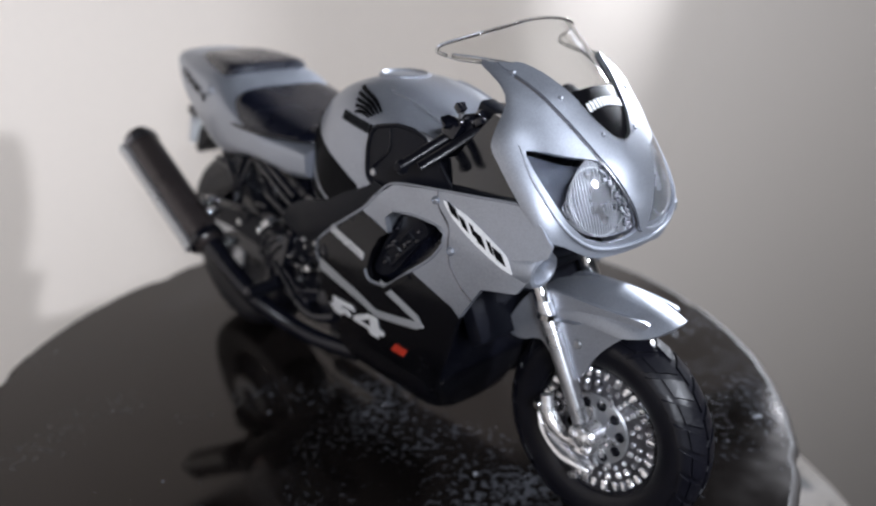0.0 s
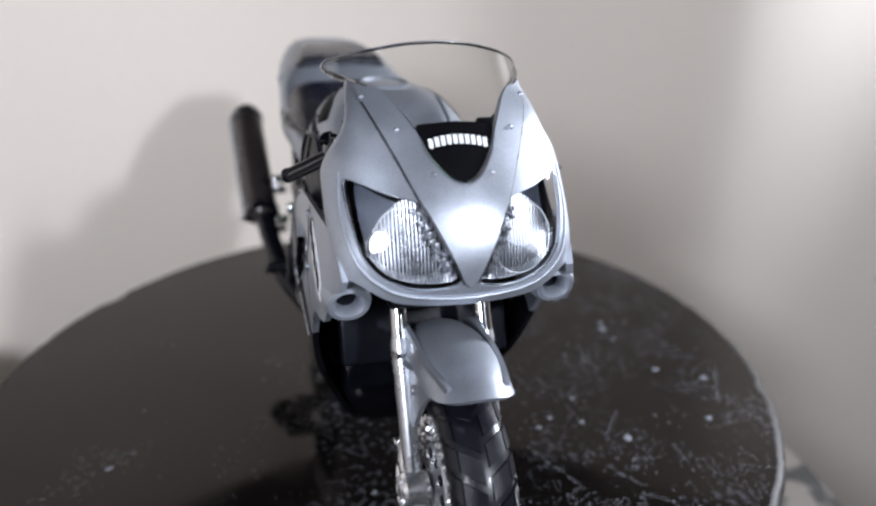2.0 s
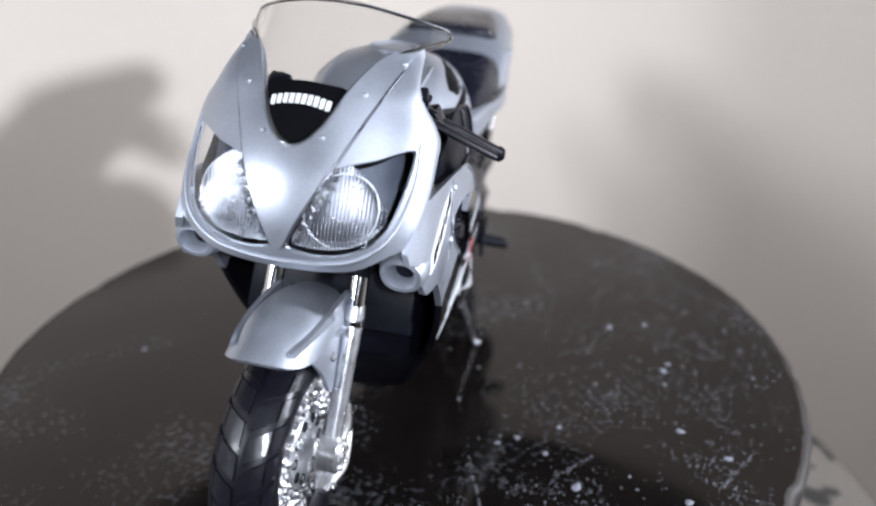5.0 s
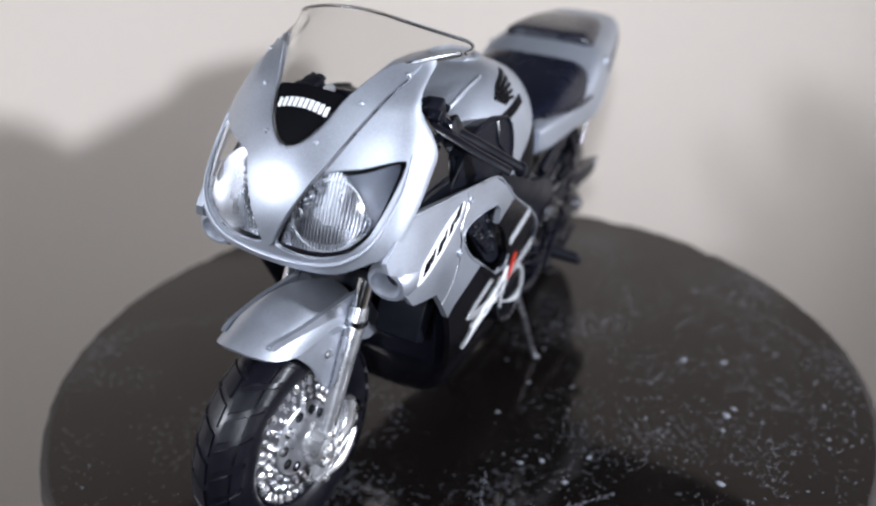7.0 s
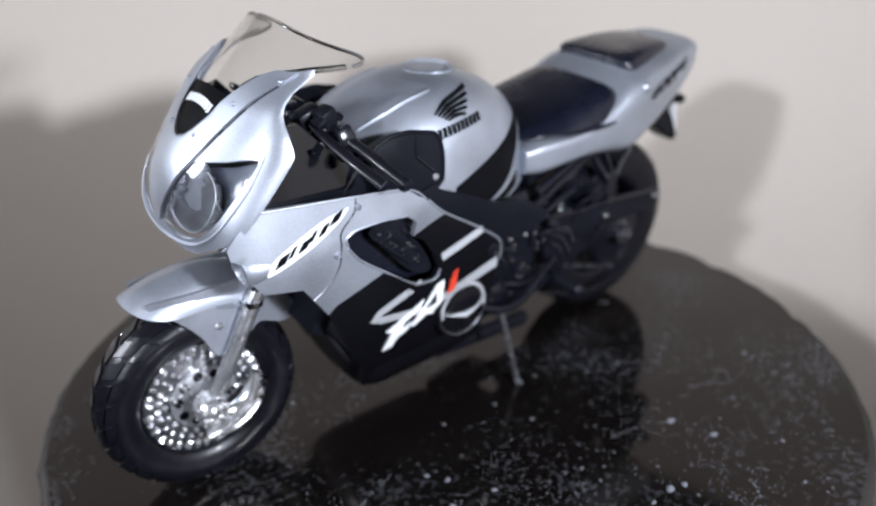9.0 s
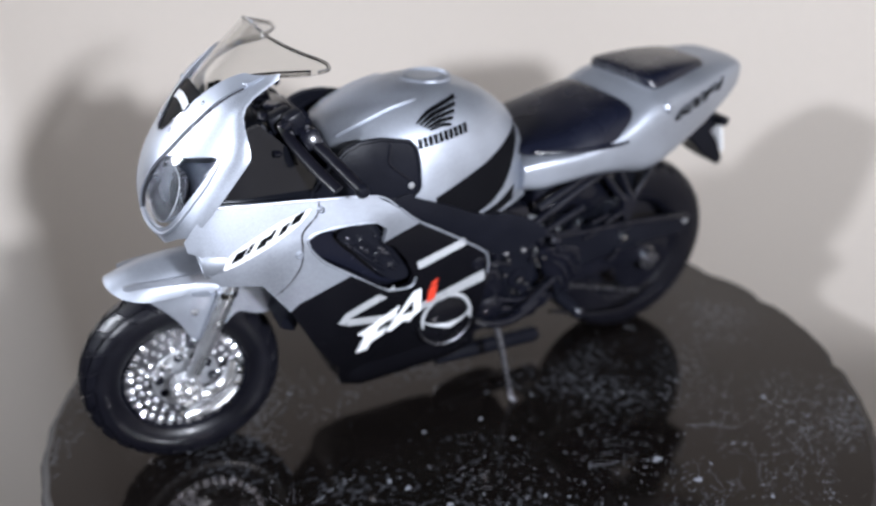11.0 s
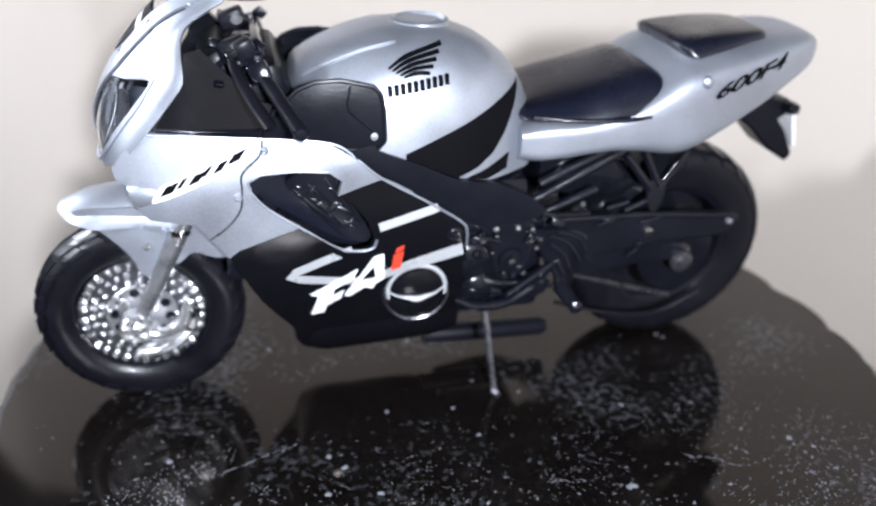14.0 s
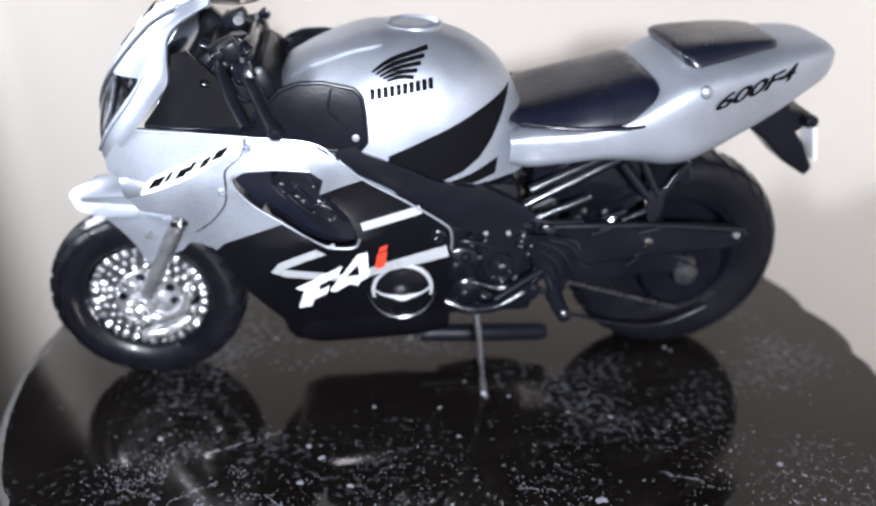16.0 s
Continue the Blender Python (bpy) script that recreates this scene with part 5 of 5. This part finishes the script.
part("reflection_arch", tube([(x, cover_face(x, z) + 0.12, z) for x, z in arch], [0.22 + 0.16 * math.sin(math.pi * k / (len(arch) - 1)) for k in range(len(arch))], 8), SILVER_LINE, cover, "pale raised line drawing the reflection over the cover")
wing = rounded([(CL.x + 3.9, CL.z + 0.3), (CL.x + 2.6, CL.z - 0.3), (CL.x + 1.2, CL.z - 0.5), (CL.x + 0.1, CL.z - 0.75), (CL.x - 1.2, CL.z - 0.5), (CL.x - 2.7, CL.z - 0.2), (CL.x - 3.9, CL.z + 0.5)], 5, False)
part("reflection_line", tube([(p[0], cover_face(p[0], p[1]) + 0.1, p[1]) for p in wing], [0.10 + 0.34 * math.sin(math.pi * k / (len(wing) - 1)) ** 3 for k in range(len(wing))], 8), SILVER_LINE, cover, "pale wing-shaped line drawing the reflection across the cover")
rim = [(CL.x + 4.5 * math.cos(radians(a)), CL.y + 1.08, CL.z + 4.5 * math.sin(radians(a))) for a in range(185, 356, 6)]
part("rim_line", tube(rim, [0.04 + 0.12 * math.sin(math.pi * k / (len(rim) - 1)) for k in range(len(rim))], 6), STEEL_DARK, cover, "thin grey rim line")
part("low_tube", tube([(2.0, 2.0, 4.8), (-4.0, 2.2, 4.6), (-17.4, 2.6, 4.3), (-18.4, 2.6, 4.3)], [1.4, 1.5, 1.5, 1.1], 16), BLACK_PLASTIC, bike, "black pipe under the belly")
part("pipe_hanger", block((-1.0, 1.5, 6.6), (2.0, 3.0, 4.2), 0.4), BLACK_PLASTIC, bike)

# ---- swinging arm, rear wheel, chain ----
rear_wheel = part("rear_wheel", lathe(RW, [(9.6, -3.4), (10.3, -3.6), (10.3, -3.2), (9.2, -1.6), (9.2, 1.6), (10.3, 3.2), (10.3, 3.6), (9.6, 3.4), (8.7, 1.4), (8.7, -1.4), (9.6, -3.4)], 72), DARK_METAL, bike, "black cast rear wheel")
part("tyre", lathe(RW, tyre_profile(16.78, 4.4, 10.0), 96), RUBBER, rear_wheel, "black rubber rear tyre")
part("tread", tread(RW, 16.78, 4.4, 28, bmesh.new()), RUBBER, rear_wheel)
# dark plate added behind the spokes, so no light shows through the wheel
part("dark_backing", lathe(RW, [(2.4, -0.8), (5.6, -0.5), (9.3, -0.9), (9.3, 0.9), (5.6, 0.5), (2.4, 0.8), (2.4, -0.8)], 48), DARK_METAL, rear_wheel)
part("hub", lathe(RW, [(0, -5), (2.6, -5), (3.0, -4), (3.0, 4), (2.6, 5), (0, 5)], 32), DARK_METAL, rear_wheel)
for k in range(3):
    a = 2 * math.pi * k / 3 + 0.9
    d, e = Vector((math.cos(a), 0, math.sin(a))), Vector((-math.sin(a), 0, math.cos(a)))
    for q in (-1, 1):
        part("spoke", tube([RW + d * 2.4 + e * q * 0.6, RW + d * 6 + e * q * 1.4, RW + d * 9.2 + e * q * 2.2], [1.0, 0.8, 0.9], 10), DARK_METAL, rear_wheel)
sprocket = part("sprocket", lathe(RW, [(2.2, 6.0), (2.2, 6.5), (6.2, 6.5), (6.4, 6.25), (6.2, 6.0), (2.2, 6.0)], 44), DARK_METAL, rear_wheel, "dark sprocket")
part("brake_disc", lathe(RW, [(2.6, -6.0), (2.6, -6.4), (5.6, -6.4), (5.7, -6.0), (2.6, -6.0)], 44), DULL_CHROME, rear_wheel)
for s in (-1, 1):
    arm = part("swing_arm", prism(rounded([(-13.4, 27.4), (-20, 27.2), (-32, 26.4), (-44.6, 25.2), (-45.4, 23.2), (-43.0, 21.6), (-34.0, 21.4), (-21.0, 20.0), (-13.8, 21.0)], 4), s * 6.6, s * 8.6, 0.6), BLACK_PLASTIC, bike, "black swinging arm")
    part("arm_rib", tube(flip([(-15.0, 8.6, 27.0), (-30, 8.6, 26.6), (-44.4, 8.6, 25.2)], s), 0.5, 8), DARK_METAL, arm)
    part("lower_strut", prism(rounded([(-18.6, 22.0), (-31.0, 22.0), (-38.6, 19.8), (-38.4, 17.2), (-33.0, 17.4), (-19.0, 17.0)], 4), s * 6.0, s * 7.8, 0.6), DARK_METAL, arm)
    part("axle_nut", lathe((-37.5, s * 8.0, 17.6), [(0, s * 1.2), (0.7, s * 1.1), (0.8, s * 0.6), (1.7, s * 0.5), (1.8, 0), (0, 0)], 18), STEEL_DARK, arm)
    part("bolt", lathe((-30.4, s * 8.6, 24.0), [(0, s * 0.7), (0.6, s * 0.6), (0.7, 0), (0, 0)], 12), CHROME, arm, "bright bolt")
    part("bolt", lathe((-43.8, s * 8.6, 24.4), [(0, s * 0.6), (0.45, s * 0.5), (0.55, 0), (0, 0)], 12), DULL_CHROME, arm)
chain = bmesh.new()
for z0, z1 in ((21.2, 21.0), (17.6, 10.2)):
    for k in range(22):
        f = k / 21
        block((-15 - 22.5 * f, 6.2, z0 + (z1 - z0) * f), (0.9, 0.5, 0.55), 0.12, bm=chain)
part("chain", chain, STEEL_DARK, bike, "dark drive chain")
part("chain_guard", tube([(-18, 6.4, 11.2), (-28, 6.4, 8.0), (-36, 6.4, 7.4), (-43, 6.4, 10.4)], [0.4, 0.5, 0.5, 0.35], 8, soft=4, flat=0.6), DARK_METAL, bike)


def hugger(a, s):
    t = radians(a)
    r = 19.4 - 3.2 * abs(s) ** 2.2
    return (RW.x + r * math.cos(t), 8.2 * s, RW.z + r * math.sin(t))


part("rear_mudguard", shell([(p[0] * 0.28, p[1] * 8.2) for p in rounded([(14, 0), (15, 0.75), (24, 0.97), (50, 0.98), (78, 0.95), (82, 0.7), (84, 0), (82, -0.7), (78, -0.95), (50, -0.98), (24, -0.97), (15, -0.75)], 4)], lambda u, v: hugger(u / 0.28, v / 8.2), 0.5, 1.0, out=(1, 0, 1)), GLOSS_BLACK, bike, "glossy black rear mudguard")
part("under_tail", block((-34.0, 0, 37.0), (20.0, 9.0, 3.0), 0.8, (0, 30, 0)), BLACK_PLASTIC, bike)

# exhaust on the right side
d0, d1 = Vector((-29.0, -15.6, 21.4)), Vector((-51.8, -16.6, 36.6))
rings = []
for f, k in ((0, 0.55), (0.03, 0.85), (0.10, 1.0), (0.9, 1.0), (0.97, 0.96), (1.0, 0.82), (1.0, 0.5), (0.97, 0.45)):
    p = d0.lerp(d1, f)
    ax = (d1 - d0).normalized()
    e1 = ax.cross(Vector((0, 1, 0))).normalized()
    e2 = ax.cross(e1)
    rings.append([p + (e1 * math.cos(a) * 3.1 + e2 * math.sin(a) * 2.9) * k for a in (2 * math.pi * j / 28 for j in range(28))])
silencer = part("silencer", sections(rings), SILENCER_BROWN, bike, "brown-black silencer with pale trim")
for f in (0.06, 0.93):
    p = d0.lerp(d1, f)
    part("band", tube([p - ax * 0.6, p + ax * 0.6], 3.2, 28), STEEL_DARK if f > 0.5 else DARK_METAL, silencer)
part("side_trim", tube([d0 + Vector((0, -2.5, -1.2)) + ax * 2, d1 + Vector((0, -2.5, -1.2)) - ax * 0.6], 1.35, 14), DULL_CHROME, silencer, "pale trim along the silencer")
part("exhaust_pipe", tube([(-2.0, -5.0, 8.0), (-12, -8.0, 8.6), (-20, -13.0, 14.0), (-29.4, -15.4, 21.8)], [1.6, 1.6, 1.7, 1.8], 16, soft=5), DARK_METAL, bike, "dark exhaust pipe")

for x, y, z in ((-34.0, -12.5, 27.7), (-34.4, -12.2, 25.5), (-30.0, -13.2, 21.0), (-28.2, -12.6, 21.6), (-30.2, -12.8, 19.0), (-17.6, -11.6, 27.6), (-16.2, -11.8, 28.4), (-5.4, -11.6, 23.6), (-20.5, -10.8, 25.6)):
    part("bright_bolt", lathe((x, y, z), [(0, -0.8), (0.6, -0.7), (0.85, -0.2), (0.85, 1.5), (0, 1.5)], 14), CHROME, bike, "bright chrome bolt")

# side stand
stand = part("side_stand", tube([(-5.2, 9.0, 15.4), (-5.8, 10.6, 11.0), (-6.3, 13.0, 4.0), (-6.6, 13.9, 1.3)], [0.6, 0.52, 0.46, 0.45], 12), STEEL_DARK, bike, "bare metal side stand")
part("foot", tube([(-6.4, 13.7, 1.6), (-6.9, 14.7, 1.45)], [0.55, 0.42], 10), STEEL_DARK, stand)
